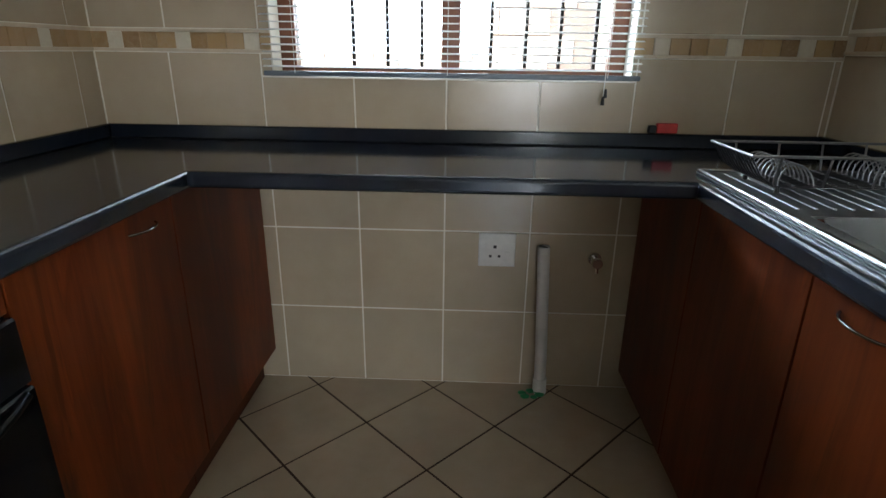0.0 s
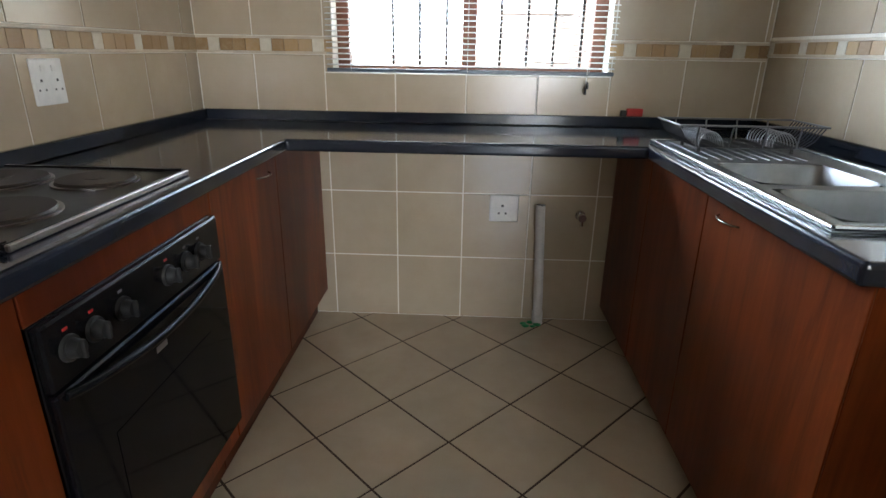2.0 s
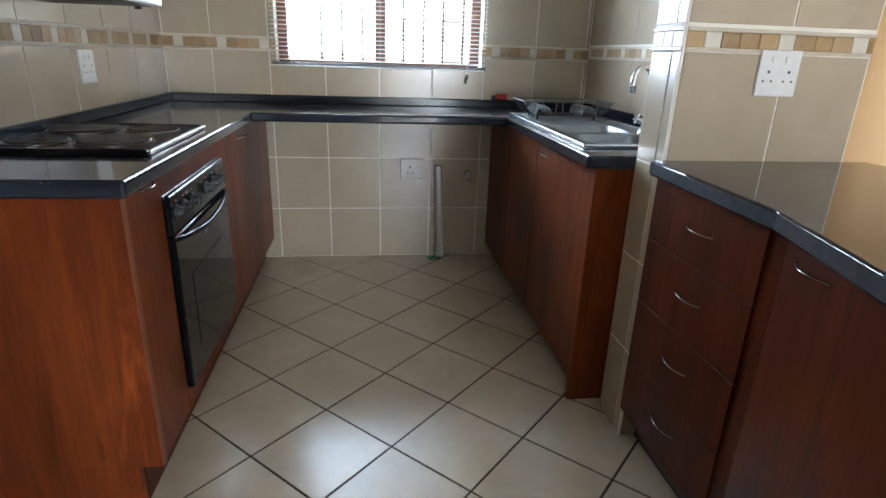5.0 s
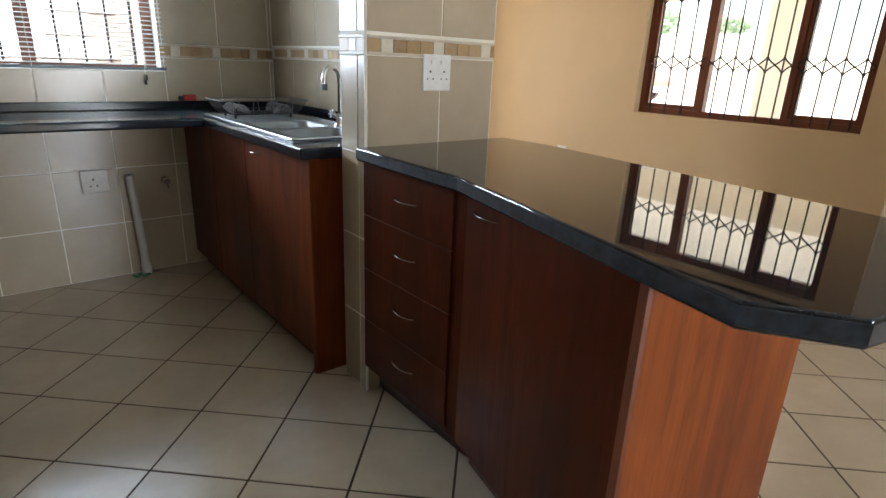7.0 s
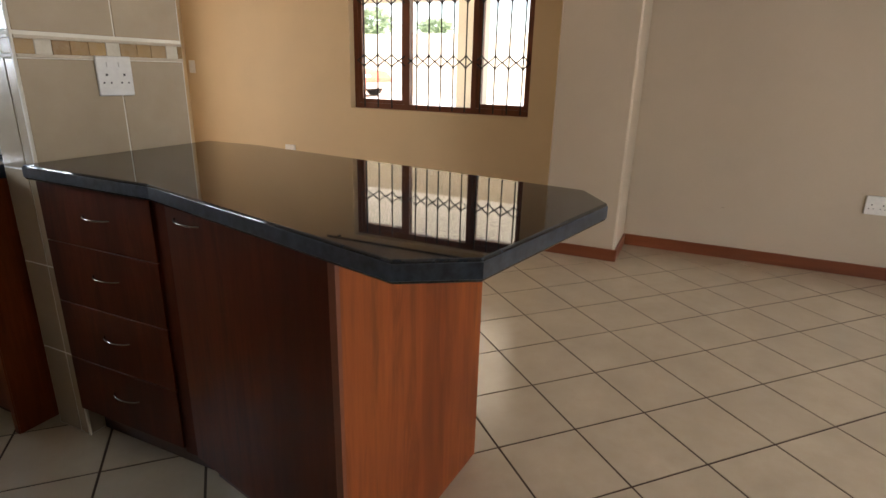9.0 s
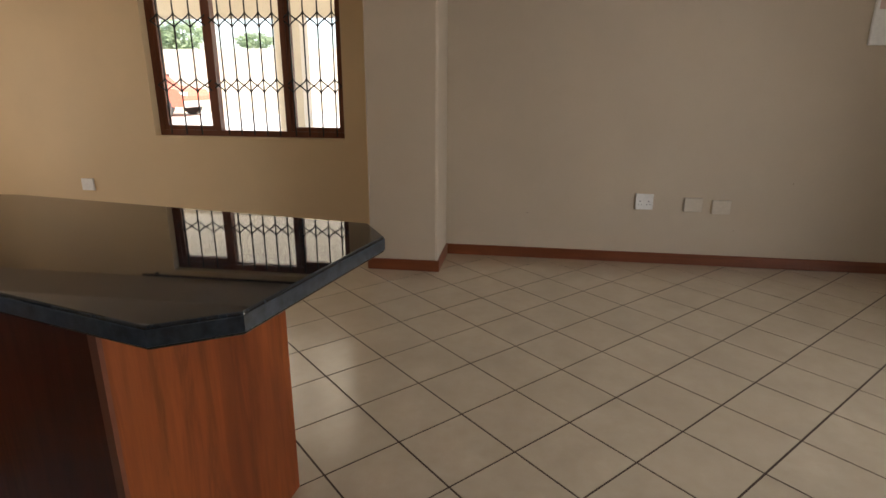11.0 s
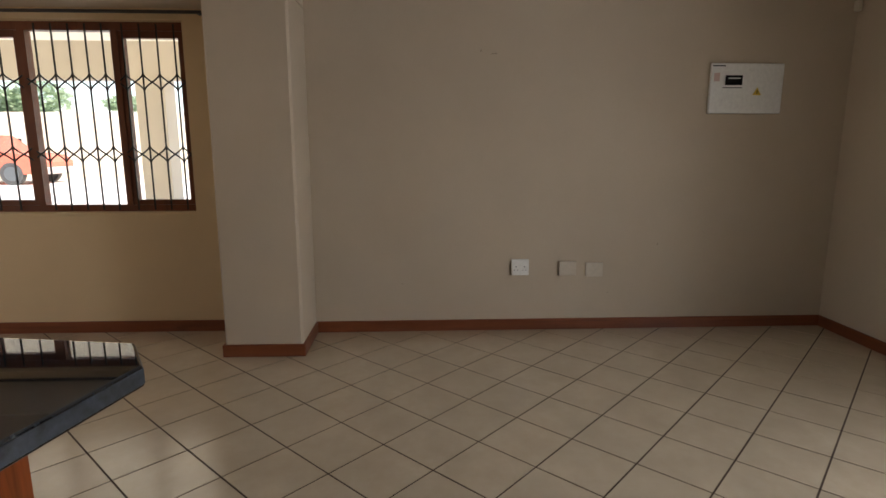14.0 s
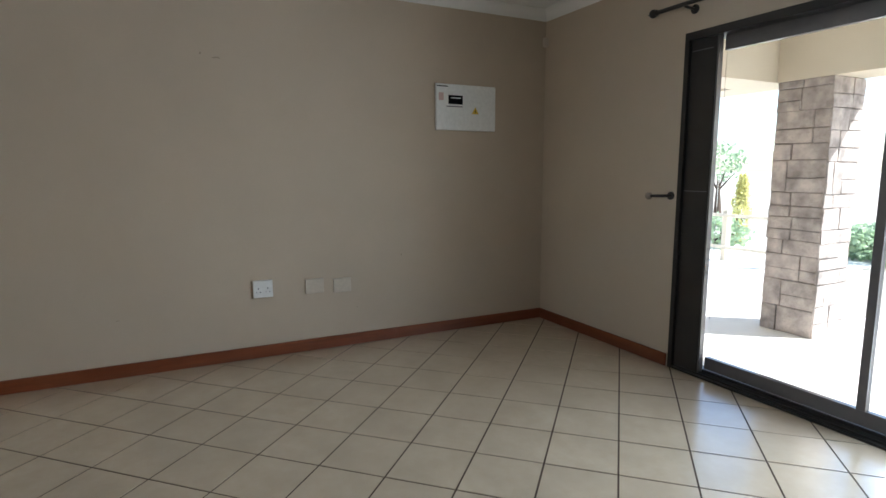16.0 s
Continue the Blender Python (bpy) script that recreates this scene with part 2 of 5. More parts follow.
CREAM = mottled("cream_plaster", (0.66, 0.585, 0.47), 0.75, 0.06, 1.5, 80)
SHEET = mottled("cream_translucent_sheet", (0.72, 0.66, 0.55), 0.6, 0.05, 1.5, 50)
t_ = SHEET.node_tree
tr_, mx_ = t_.nodes.new("ShaderNodeBsdfTranslucent"), t_.nodes.new("ShaderNodeMixShader")
tr_.inputs["Color"].default_value = (0.86, 0.82, 0.73, 1)
mx_.inputs["Fac"].default_value = 0.62
link(t_, t_.nodes["Principled BSDF"].outputs["BSDF"], mx_.inputs[1])
link(t_, tr_.outputs["BSDF"], mx_.inputs[2])
link(t_, mx_.outputs["Shader"], t_.nodes["Material Output"].inputs["Surface"])
LEAF = leaf_mat("green_leaves", (0.17, 0.23, 0.14), (0.32, 0.39, 0.26))
LEAF_YELLOW = leaf_mat("golden_leaves", (0.36, 0.35, 0.14), (0.52, 0.49, 0.24))
BARK = mottled("bark", (0.1, 0.07, 0.05), 0.9, 0.3, 10, 60, relief=0.5)
CAR_RED = plain("red_car_paint", (0.58, 0.15, 0.1), 0.25)
BUMPER = plain("pale_grey_bumper", (0.45, 0.4, 0.38), 0.5)
TYRE = plain("black_rubber", (0.07, 0.07, 0.07), 0.8)
CAR_GLASS = plain("dark_car_glass", (0.03, 0.035, 0.04), 0.05)


def mosaic_mat(name, stops, vein):
    m, t, b = nodes_of(name)
    info = t.nodes.new("ShaderNodeObjectInfo")
    pick = ramp(t, info.outputs["Random"], stops)
    cloud = noise_tex(t, position(t), 38, 5, 0.7, 0.8)
    link(t, mixed(t, pick, vein, rng(t, cloud, 0.0, 0.6, 0.42, 0.72)), b.inputs["Base Color"])
    b.inputs["Roughness"].default_value = 0.42
    bump(t, b, cloud, 0.2, 0.002)
    return m


MOSAIC = mosaic_mat("brown_mosaic_stone", [(0.0, (0.25, 0.145, 0.065)), (0.3, (0.42, 0.27, 0.115)), (0.6, (0.38, 0.235, 0.11)), (0.8, (0.46, 0.32, 0.17)), (1.0, (0.30, 0.17, 0.06))], (0.42, 0.31, 0.19))
MOSAIC_PALE = mosaic_mat("cream_mosaic_stone", [(0.0, (0.62, 0.57, 0.47)), (1.0, (0.68, 0.63, 0.53))], (0.55, 0.48, 0.37))

# ---- building blocks ----


def box(bm, x0, y0, z0, x1, y1, z1, bevel=0.0, seg=1):
    v = [bm.verts.new(c) for c in ((x0, y0, z0), (x1, y0, z0), (x1, y1, z0), (x0, y1, z0), (x0, y0, z1), (x1, y0, z1), (x1, y1, z1), (x0, y1, z1))]
    f = [bm.faces.new([v[i] for i in q]) for q in ((0, 3, 2, 1), (4, 5, 6, 7), (0, 1, 5, 4), (1, 2, 6, 5), (2, 3, 7, 6), (3, 0, 4, 7))]
    if bevel:
        e = {k for g in f for k in g.edges}
        bmesh.ops.bevel(bm, geom=list(e), offset=bevel, segments=seg, affect="EDGES", profile=0.5)
    return bm


def boxes(*rows, bevel=0.0):
    bm = bmesh.new()
    for r in rows:
        box(bm, *r, bevel=bevel)
    return bm


def prism(poly, z0, z1, bevel=0.0, seg=2, where=None):
    bm = bmesh.new()
    lo = [bm.verts.new((x, y, z0)) for x, y in poly]
    hi = [bm.verts.new((x, y, z1)) for x, y in poly]
    n = len(poly)
    bm.faces.new(lo[::-1])
    bm.faces.new(hi)
    for i in range(n):
        bm.faces.new((lo[i], lo[(i + 1) % n], hi[(i + 1) % n], hi[i]))
    bmesh.ops.recalc_face_normals(bm, faces=bm.faces)
    if bevel:
        bmesh.ops.bevel(bm, geom=[e for e in bm.edges if where is None or where((e.verts[0].co + e.verts[1].co) / 2)], offset=bevel, segments=seg, affect="EDGES", profile=0.5)
    return bm


def cyl(bm, a, b, r, r2=None, seg=16, caps=True):
    a, b = Vector(a), Vector(b)
    d = b - a
    m = Matrix.Translation((a + b) / 2) @ d.to_track_quat("Z", "Y").to_matrix().to_4x4()
    bmesh.ops.create_cone(bm, cap_ends=caps, segments=seg, radius1=r, radius2=r if r2 is None else r2, depth=d.length, matrix=m)
    return bm


def tube(bm, pts, r, seg=8):
    """A round bar along a line of points."""
    pts = [Vector(p) for p in pts]
    rings = []
    for i, p in enumerate(pts):
        d = (pts[min(i + 1, len(pts) - 1)] - pts[max(i - 1, 0)]).normalized()
        u = d.orthogonal().normalized() if i == 0 else (u - d * u.dot(d)).normalized()
        w = d.cross(u)
        rings.append([bm.verts.new(p + r * (math.cos(k * math.tau / seg) * u + math.sin(k * math.tau / seg) * w)) for k in range(seg)])
    for a, b in zip(rings, rings[1:]):
        for k in range(seg):
            bm.faces.new((a[k], a[(k + 1) % seg], b[(k + 1) % seg], b[k]))
    bm.faces.new(rings[0][::-1])
    bm.faces.new(rings[-1])
    return bm


def mesh_from(bm, name, material, smooth=None):
    bmesh.ops.recalc_face_normals(bm, faces=bm.faces)
    me = bpy.data.meshes.new(name)
    bm.to_mesh(me)
    bm.free()
    me.materials.append(material)
    if smooth:
        for p in me.polygons:
            p.use_smooth = True
        me.set_sharp_from_angle(angle=radians(smooth))
    return me


def thing(name, at, label, category, group="", kind=""):
    ob = new(name)
    ob.empty_display_size = 0.05
    ob.location = at
    return tagged(ob, label, category, group, kind)


def origin(ob):
    o = Vector(ob.location)
    while ob.parent:
        ob = ob.parent
        o += ob.location
    return o


def part(name, bm, material, parent, label="", smooth=None):
    """One mesh in world coordinates, hung under a thing or a part."""
    bmesh.ops.translate(bm, vec=-origin(parent), verts=bm.verts)
    ob = new(name, mesh_from(bm, name, material, smooth))
    ob.parent = parent
    return tagged(ob, label) if label else ob


def solo(name, bm, material, label, category, kind="", group="", smooth=None):
    ob = new(name, mesh_from(bm, name, material, smooth))
    return tagged(ob, label, category, group, kind)


# ---- the shell ----
XL, XR, YB, H = -0.72, 1.59, 2.317, 2.50     # kitchen left, right and back wall; ceiling height
XP = 1.70                                     # dining side of the kitchen's right wall
XW, XF = 4.42, 4.35                           # window wall, far wall
YS, YN = -4.53, 3.58                          # sliding-door wall, dining end wall
KW = (-0.15, 0.965, 1.10, 2.05)               # kitchen window: x0, x1, z0, z1
DW = (0.03, 1.64, 0.87, 2.145)                 # dining window: y0, y1, z0, z1
SD = (0.42, 2.985, 0.0, 2.045)                # sliding door: x0, x1, z0, z1
NW = (2.2, 3.8, 0.3, 2.2)                     # opening in the dining end wall
T = 0.22

wall_kitchen_back = solo("wall_kitchen_back", boxes((XL - T, YB, 0, KW[0], YB + T, H), (KW[1], YB, 0, XP, YB + T, H), (KW[0], YB, 0, KW[1], YB + T, KW[2]), (KW[0], YB, KW[3], KW[1], YB + T, H)), GROUT, "beige tiled kitchen wall below and around the window", "wall", "structure")
wall_kitchen_left = solo("wall_kitchen_left", boxes((XL - T, 0.10, 0, XL, YB, H)), GROUT, "beige tiled kitchen wall behind the hob", "wall", "structure")
XO = -5.5
wall_living_left = solo("wall_living_left", boxes((XO - T, YS, 0, XO, 0.10, H), (XO - T, 0.10, 0, XL - T, 0.10 + T, H)), PAINT, "plain beige painted wall", "wall", "structure")
wall_kitchen_right = solo("wall_kitchen_right", boxes((XR, 0.70, 0, XP, YB, H)), GROUT, "beige tiled kitchen wall behind the sink", "wall", "structure")
pillar = solo("wall_pillar", boxes((1.145, 0.538, 0, XP, 0.70, H)), GROUT, "beige tiled wall end between sink and breakfast bar", "wall", "structure")
wall_dining_side = solo("wall_dining_side", boxes((XP, 0.70, 0, XP + 0.012, YN, H), (XP - 0.1, YB + T, 0, XP, YN, H)), PAINT_WARM, "ochre painted wall behind the kitchen", "wall", "structure")
wall_dining_end = solo("wall_dining_end", boxes((XP - 0.1, YN, 0, NW[0], YN + T, H), (NW[1], YN, 0, XW + T, YN + T, H), (NW[0], YN, 0, NW[1], YN + T, NW[2]), (NW[0], YN, NW[3], NW[1], YN + T, H)), PAINT_WARM, "plain ochre painted end wall with an opening", "wall", "structure")
wall_dining_window = solo("wall_dining_window", boxes((XW, DW[1], 0, XW + T, YN, H), (XW, -0.785, 0, XW + T, DW[0], H), (XW, DW[0], 0, XW + T, DW[1], DW[2]), (XW, DW[0], DW[3], XW + T, DW[1], H)), PAINT_WARM, "ochre painted wall around the barred window", "wall", "structure")
wall_column = solo("wall_column", boxes((3.89, -0.785, 0, XW, -0.295, 2.215), bevel=0.012), PAINT, "beige painted column standing out of the wall", "wall", "structure")
solo("wall_beam", boxes((3.89, -0.785, 2.217, XW, YN, H)), PAINT, "beige painted beam over the column and window", "wall", "structure")
wall_far = solo("wall_far", boxes((XF, YS, 0, XW + T, -0.787, H)), PAINT, "plain beige painted living room wall with scuffs", "wall", "structure")
wall_sliding = solo("wall_sliding", boxes((SD[1], YS - T, 0, XW + T, YS, H), (XO - T, YS - T, 0, SD[0], YS, H), (SD[0], YS - T, SD[3], SD[1], YS, H)), PAINT, "beige painted wall around the sliding door", "wall", "structure")
ceiling = solo("ceiling", boxes((XO - T, YS - T, H, XW + T, 0.10 + T, H + 0.12), (XL - T, 0.10 + T, H, XW + T, YB + T, H + 0.12), (XP - 0.1, YB + T, H, XW + T, YN + T, H + 0.12)), WHITE_PAINT, "white painted ceiling", "ceiling", "structure")


def cornice(a, b, inward):
    """Coved cornice from a to b, standing out along inward."""
    bm, a, b, w = bmesh.new(), Vector((*a, 0)), Vector((*b, 0)), Vector((*inward, 0))
    prof = [(0, -0.075), (0.004, -0.075), (0.012, -0.05), (0.03, -0.025), (0.055, -0.01), (0.075, -0.004), (0.075, 0)]
    rows = [[bm.verts.new(p + w * d + Vector((0, 0, H - 0.001 + z))) for d, z in prof] for p in (a, b)]
    for i in range(len(prof) - 1):
        bm.faces.new((rows[0][i], rows[0][i + 1], rows[1][i + 1], rows[1][i]))
    return bm


for a, b, w in (((XF, YS), (XF, -0.787), (-1, 0)), ((XO, YS), (XF, YS), (0, 1)), ((3.89, -0.785), (3.89, YN), (-1, 0)), ((XO, YS), (XO, 0.10), (1, 0))):
    solo("trim_cornice", cornice(a, b, w), WHITE_PAINT, "white coved ceiling cornice", "trim", "structure", smooth=40)


def skirting(name, x0, y0, x1, y1, mat):
    return solo(name, boxes((x0, y0, 0.0, x1, y1, 0.082), bevel=0.004), mat, "reddish-brown stained timber skirting board", "baseboard", "structure")


skirting("baseboard", XF - 0.016, YS, XF, -0.785, WOOD_Y)
skirting("baseboard", SD[1] + 0.01, YS, XF - 0.016, YS + 0.016, WOOD_X)
skirting("baseboard", 3.874, -0.801, 3.89, -0.279, WOOD_Y)
skirting("baseboard", 3.891, -0.801, XF - 0.017, -0.785, WOOD_X)
skirting("baseboard", 3.891, -0.295, XW - 0.017, -0.279, WOOD_X)
skirting("baseboard", XW - 0.016, -0.278, XW, YN, WOOD_Y)
skirting("baseboard", XP + 0.012, 0.71, XP + 0.028, YN, WOOD_Y)
skirting("baseboard", XO, YS, XO + 0.016, 0.099, WOOD_Y)
skirting("baseboard", XO + 0.017, 0.083, XL - 0.01, 0.099, WOOD_X)

# ---- kitchen: worktops ----
TOP, THICK = 0.900, 0.042
CX, CY, RX, REND, LEND = -0.205, 1.80, 1.005, 0.735, 0.36   # worktop front edges and ends
worktop = thing("worktop", (0.4, 2.0, TOP - THICK), "U-shaped satin dark slate kitchen worktop with upstand", "worktop")
SINK = (1.075, 0.92, 1.44, 1.79)     # cut-out under the sink: x0, y0, x1, y1
U = [(XL, LEND), (CX, LEND), (CX, CY), (RX, CY), (RX, REND), (SINK[0], REND), (SINK[0], SINK[3]), (XR - 0.001, SINK[3]), (XR - 0.001, YB - 0.001), (XL, YB - 0.001)]
part("slab", prism(U, TOP - THICK, TOP, 0.010, 3, lambda p: p.x < SINK[0] - 0.01 and p.y < YB - 0.01 and p.x > XL + 0.01), LAMINATE, worktop)
part("sink_slab", boxes((SINK[2], SINK[1], TOP - THICK, XR - 0.001, SINK[3] - 0.0003, TOP), (SINK[0] + 0.0003, REND, TOP - THICK, XR - 0.001, SINK[1], TOP)), LAMINATE, worktop)
part("upstand", boxes((XL + 0.02, YB - 0.022, TOP + 0.001, XR - 0.02, YB - 0.001, TOP + 0.044), bevel=0.003), LAMINATE, worktop)
part("upstand", boxes((XL + 0.001, LEND, TOP + 0.001, XL + 0.02, YB - 0.001, TOP + 0.044), bevel=0.003), LAMINATE, worktop)
part("upstand", boxes((XR - 0.02, REND, TOP + 0.001, XR - 0.001, YB - 0.001, TOP + 0.044), bevel=0.003), LAMINATE, worktop)

# ---- kitchen: base units ----
FL, FR = CX - 0.022, RX + 0.04     # front planes of the left and right units
ZB, ZT = 0.125, TOP - THICK - 0.002


def pull(a, b, out, rise=0.0):
    """A slim bow handle from a to b, bowed along out."""
    a, b, o = Vector(a), Vector(b), Vector(out)
    bm = bmesh.new()
    pts = [a + (b - a) * k / 10 + o * (math.sin(math.pi * k / 10) ** 0.6) for k in range(11)]
    return tube(bm, pts, 0.0027, 8)


def side_door(unit, x, side, y0, y1, z0=ZB, z1=ZT, handle=None, material=WOOD):
    """A slab door in the plane x, facing side (+1 or -1)."""
    t = 0.018 * side
    d = part("door", boxes((min(x, x - t), y0 + 0.0015, z0, max(x, x - t), y1 - 0.0015, z1), bevel=0.0015), material, unit)
    if handle:
        (ya, yb, z) = handle
        part("handle", pull((x, ya, z), (x, yb, z), (0.022 * side, 0, 0)), DULL_CHROME, d, "chrome bow handle", smooth=60)
    return d


def base_unit(name, label, x_front, side, x_back, y0, y1, doors, toe=True, top=ZT):
    u = thing(name, ((x_front + x_back) / 2, (y0 + y1) / 2, 0), label, "kitchen cabinet", "kitchen base units")
    t = 0.019 * side
    xa, xb = sorted((x_front - t, x_back))
    part("body", boxes((xa, y0 + 0.001, ZB, xb, y1 - 0.001, top)), WOOD, u)
    if toe:
        xk = x_front - 0.055 * side
        xa, xb = sorted((xk, xk - t))
        # plinth in the darkened copy of the cherry veneer
        part("plinth", boxes((xa, y0 + 0.001, 0.0, xb, y1 - 0.001, ZB - 0.001)), WOOD_SHADED, u)
    for row in doors:
        side_door(u, x_front, side, *row)
    return u


XB = XL + 0.004
left_near = base_unit("base_cabinet", "narrow reddish cherry veneer base cabinet with one door, beside the oven", FL, 1, XB, LEND + 0.035, 0.625, [(LEND + 0.035, 0.625, ZB, ZT, (0.462, 0.57, 0.850))])
part("end_panel", boxes((XB, LEND + 0.012, ZB, FL + 0.001, LEND + 0.034, ZT)), WOOD, left_near)
part("end_panel_foot", boxes((XB, LEND + 0.012, 0.0, FL - 0.06, LEND + 0.034, ZB - 0.001)), WOOD, left_near)
part("edge_strip", boxes((FL + 0.0015, LEND + 0.012, ZB, FL + 0.004, LEND + 0.034, ZT)), EDGE_WOOD, left_near)
base_unit("base_cabinet", "cherry veneer base cabinet with one door, between oven and corner", FL, 1, XB, 1.242, 1.74, [(1.242, 1.74, ZB, ZT, (1.56, 1.665, 0.815))])
base_unit("base_cabinet", "cherry veneer blank corner cabinet with a chipped lower edge", FL, 1, XB, 1.741, YB - 0.012, [(1.741, YB - 0.012)], True)
base_unit("base_cabinet", "cherry veneer sink cabinet with one wide door", FR, -1, XR - 0.004, REND + 0.04, 1.385, [(REND + 0.04, 1.385, ZB - 0.045, ZT, (1.195, 1.305, 0.812))], top=0.70)
base_unit("base_cabinet", "cherry veneer sink cabinet door without handle", FR, -1, XR - 0.004, 1.386, 1.85, [(1.386, 1.85, ZB - 0.045, ZT)], top=0.70)
base_unit("base_cabinet", "cherry veneer blank corner cabinet under the draining board", FR, -1, XR - 0.004, 1.851, YB - 0.012, [(1.851, YB - 0.012, ZB - 0.045, ZT)])
post = thing("filler_panel", (1.09, REND, 0), "tall reddish cherry veneer end panel, coloured as lit of the sink run", "panel")
part("panel", boxes((FR - 0.001, REND + 0.012, 0.0, 1.60, REND + 0.036, ZT), bevel=0.001), WOOD, post)
part("edge_strip", boxes((FR - 0.006, REND + 0.012, 0.0, FR - 0.0015, REND + 0.036, ZT), bevel=0.001), WOOD, post)

# ---- oven and hob ----
OY0, OY1, OZ0, OZ1 = 0.632, 1.235, 0.195, 0.795
oven_unit = thing("oven_housing", (FL, 0.95, 0), "cherry veneer housing with a filler strip above and below the oven", "kitchen cabinet", "kitchen base units")
part("body", boxes((XB, 0.626, ZB, FL - 0.05, 1.241, ZT)), WOOD, oven_unit)
part("top_strip", boxes((FL - 0.018, 0.6275, OZ1 + 0.003, FL, 1.2395, ZT), bevel=0.0015), WOOD, oven_unit)
part("bottom_strip", boxes((FL - 0.018, 0.6275, ZB, FL, 1.2395, OZ0 - 0.004), bevel=0.0015), WOOD, oven_unit)
# darkened veneer copy here too, as on the other plinths
part("plinth", boxes((FL - 0.075, 0.6275, 0, FL - 0.055, 1.2395, ZB - 0.001)), WOOD_SHADED, oven_unit)
oven = thing("oven", (FL, 0.95, OZ0), "black built-in electric oven with dark glass door and six knobs", "oven")
part("chassis", boxes((FL - 0.045, OY0, OZ0, FL - 0.002, OY1, OZ1), bevel=0.002), BLACK, oven)
part("control_panel", boxes((FL - 0.0015, OY0, 0.682, FL + 0.016, OY1, OZ1), bevel=0.004), BLACK, oven)
oven_door = part("door", boxes((FL - 0.0015, OY0, OZ0, FL + 0.018, OY1, 0.677), bevel=0.004), BLACK_GLASS, oven)
part("inner_window", boxes((FL + 0.0182, OY0 + 0.11, OZ0 + 0.09, FL + 0.0192, OY1 - 0.11, 0.53)), BLACK_GLASS, oven_door)
bm = bmesh.new()
hp = [(FL + 0.016 + 0.026 * math.sin(math.pi * k / 14) ** 0.6, OY0 + 0.02 + (OY1 - OY0 - 0.04) * k / 14, 0.668 - 0.02 * math.sin(math.pi * k / 14)) for k in range(15)]
part("door_handle", tube(bm, hp, 0.009, 10), BLACK, oven_door, "glossy black bow handle", smooth=60)
for ky, kr in ((0.682, 0), (0.745, 20), (0.826, 0), (0.985, 0), (1.065, 40), (1.128, 0)):
    bm = bmesh.new()
    cyl(bm, (FL + 0.016, ky, 0.738), (FL + 0.022, ky, 0.738), 0.023, 0.022, 20)
    knob = part("knob", bm, DARK, oven, "round black control knob", smooth=40)
    bm = bmesh.new()
    cyl(bm, (FL + 0.022, ky, 0.738), (FL + 0.038, ky, 0.738), 0.017, 0.014, 18)
    box(bm, FL + 0.036, ky - 0.003, 0.722, FL + 0.045, ky + 0.003, 0.754, 0.001)
    part("grip", bm, DARK, knob, smooth=40)
    part("mark", boxes((FL + 0.0161, ky - 0.006, 0.769, FL + 0.0166, ky + 0.006, 0.774)), RED if ky < 0.75 or 0.9 < ky < 1.0 else GREY_ALU, oven, "small printed mark")
part("maker_mark", boxes((FL + 0.0181, 0.90, 0.60, FL + 0.0186, 0.94, 0.613)), GREY_ALU, oven_door, "small grey printed badge")
HX0, HX1, HY0, HY1 = -0.70, -0.262, 0.668, 1.215
hob = thing("hob", (-0.48, 0.94, TOP), "black enamel electric hob with four solid hotplates, set in the worktop", "hob")
part("tray", boxes((HX0, HY0, TOP + 0.001, HX1, HY1, TOP + 0.012), bevel=0.004), HOB_BLACK, hob)
part("front_trim", boxes((HX1 + 0.0005, HY0, TOP + 0.001, HX1 + 0.009, HY1, TOP + 0.013), bevel=0.002), PLATE_RING, hob, "thin dull steel front trim")
for hy in (HY0 + 0.001, HY1 - 0.012):
    part("rim", boxes((HX0 + 0.004, hy, TOP + 0.0125, HX1 - 0.004, hy + 0.011, TOP + 0.016)), HOB_BLACK, hob)
for px_, py_, pr in ((-0.40, 0.815, 0.098), (-0.585, 1.045, 0.098), (-0.385, 1.072, 0.078), (-0.60, 0.80, 0.078)):
    bm = bmesh.new()
    cyl(bm, (px_, py_, TOP + 0.012), (px_, py_, TOP + 0.016), pr + 0.006, seg=40)
    ring = part("hotplate", bm, PLATE_RING, hob, "steel-rimmed solid iron hotplate", smooth=40)
    bm = bmesh.new()
    cyl(bm, (px_, py_, TOP + 0.014), (px_, py_, TOP + 0.022), pr, pr - 0.004, 40)
    cyl(bm, (px_, py_, TOP + 0.022), (px_, py_, TOP + 0.0225), pr * 0.28, seg=24)
    part("plate", bm, HOTPLATE, ring, smooth=40)
hood = thing("cooker_hood", (-0.53, 0.92, 1.30), "slim white cooker hood fixed to the tiled wall", "cooker hood")
part("canopy", boxes((XL + 0.008, 0.60, 1.306, -0.365, 1.21, 1.42), bevel=0.004), PLASTIC, hood)
part("filter", boxes((XL + 0.03, 0.63, 1.298, -0.375, 1.20, 1.3055)), GREY_ALU, hood)
part("front_lip", boxes((-0.3645, 0.60, 1.30, -0.348, 1.21, 1.40), bevel=0.004), PLASTIC, hood)
part("clip", boxes((-0.43, 1.19, 1.289, -0.41, 1.199, 1.2975), bevel=0.001), DARK, hood)

# ---- sink, tap, rack ----
sink = thing("sink", (1.28, 1.35, TOP), "stainless steel one and a half bowl sink with draining board", "sink")
SX0, SX1, SY0, SY1 = 1.045, 1.485, 0.885, 1.915


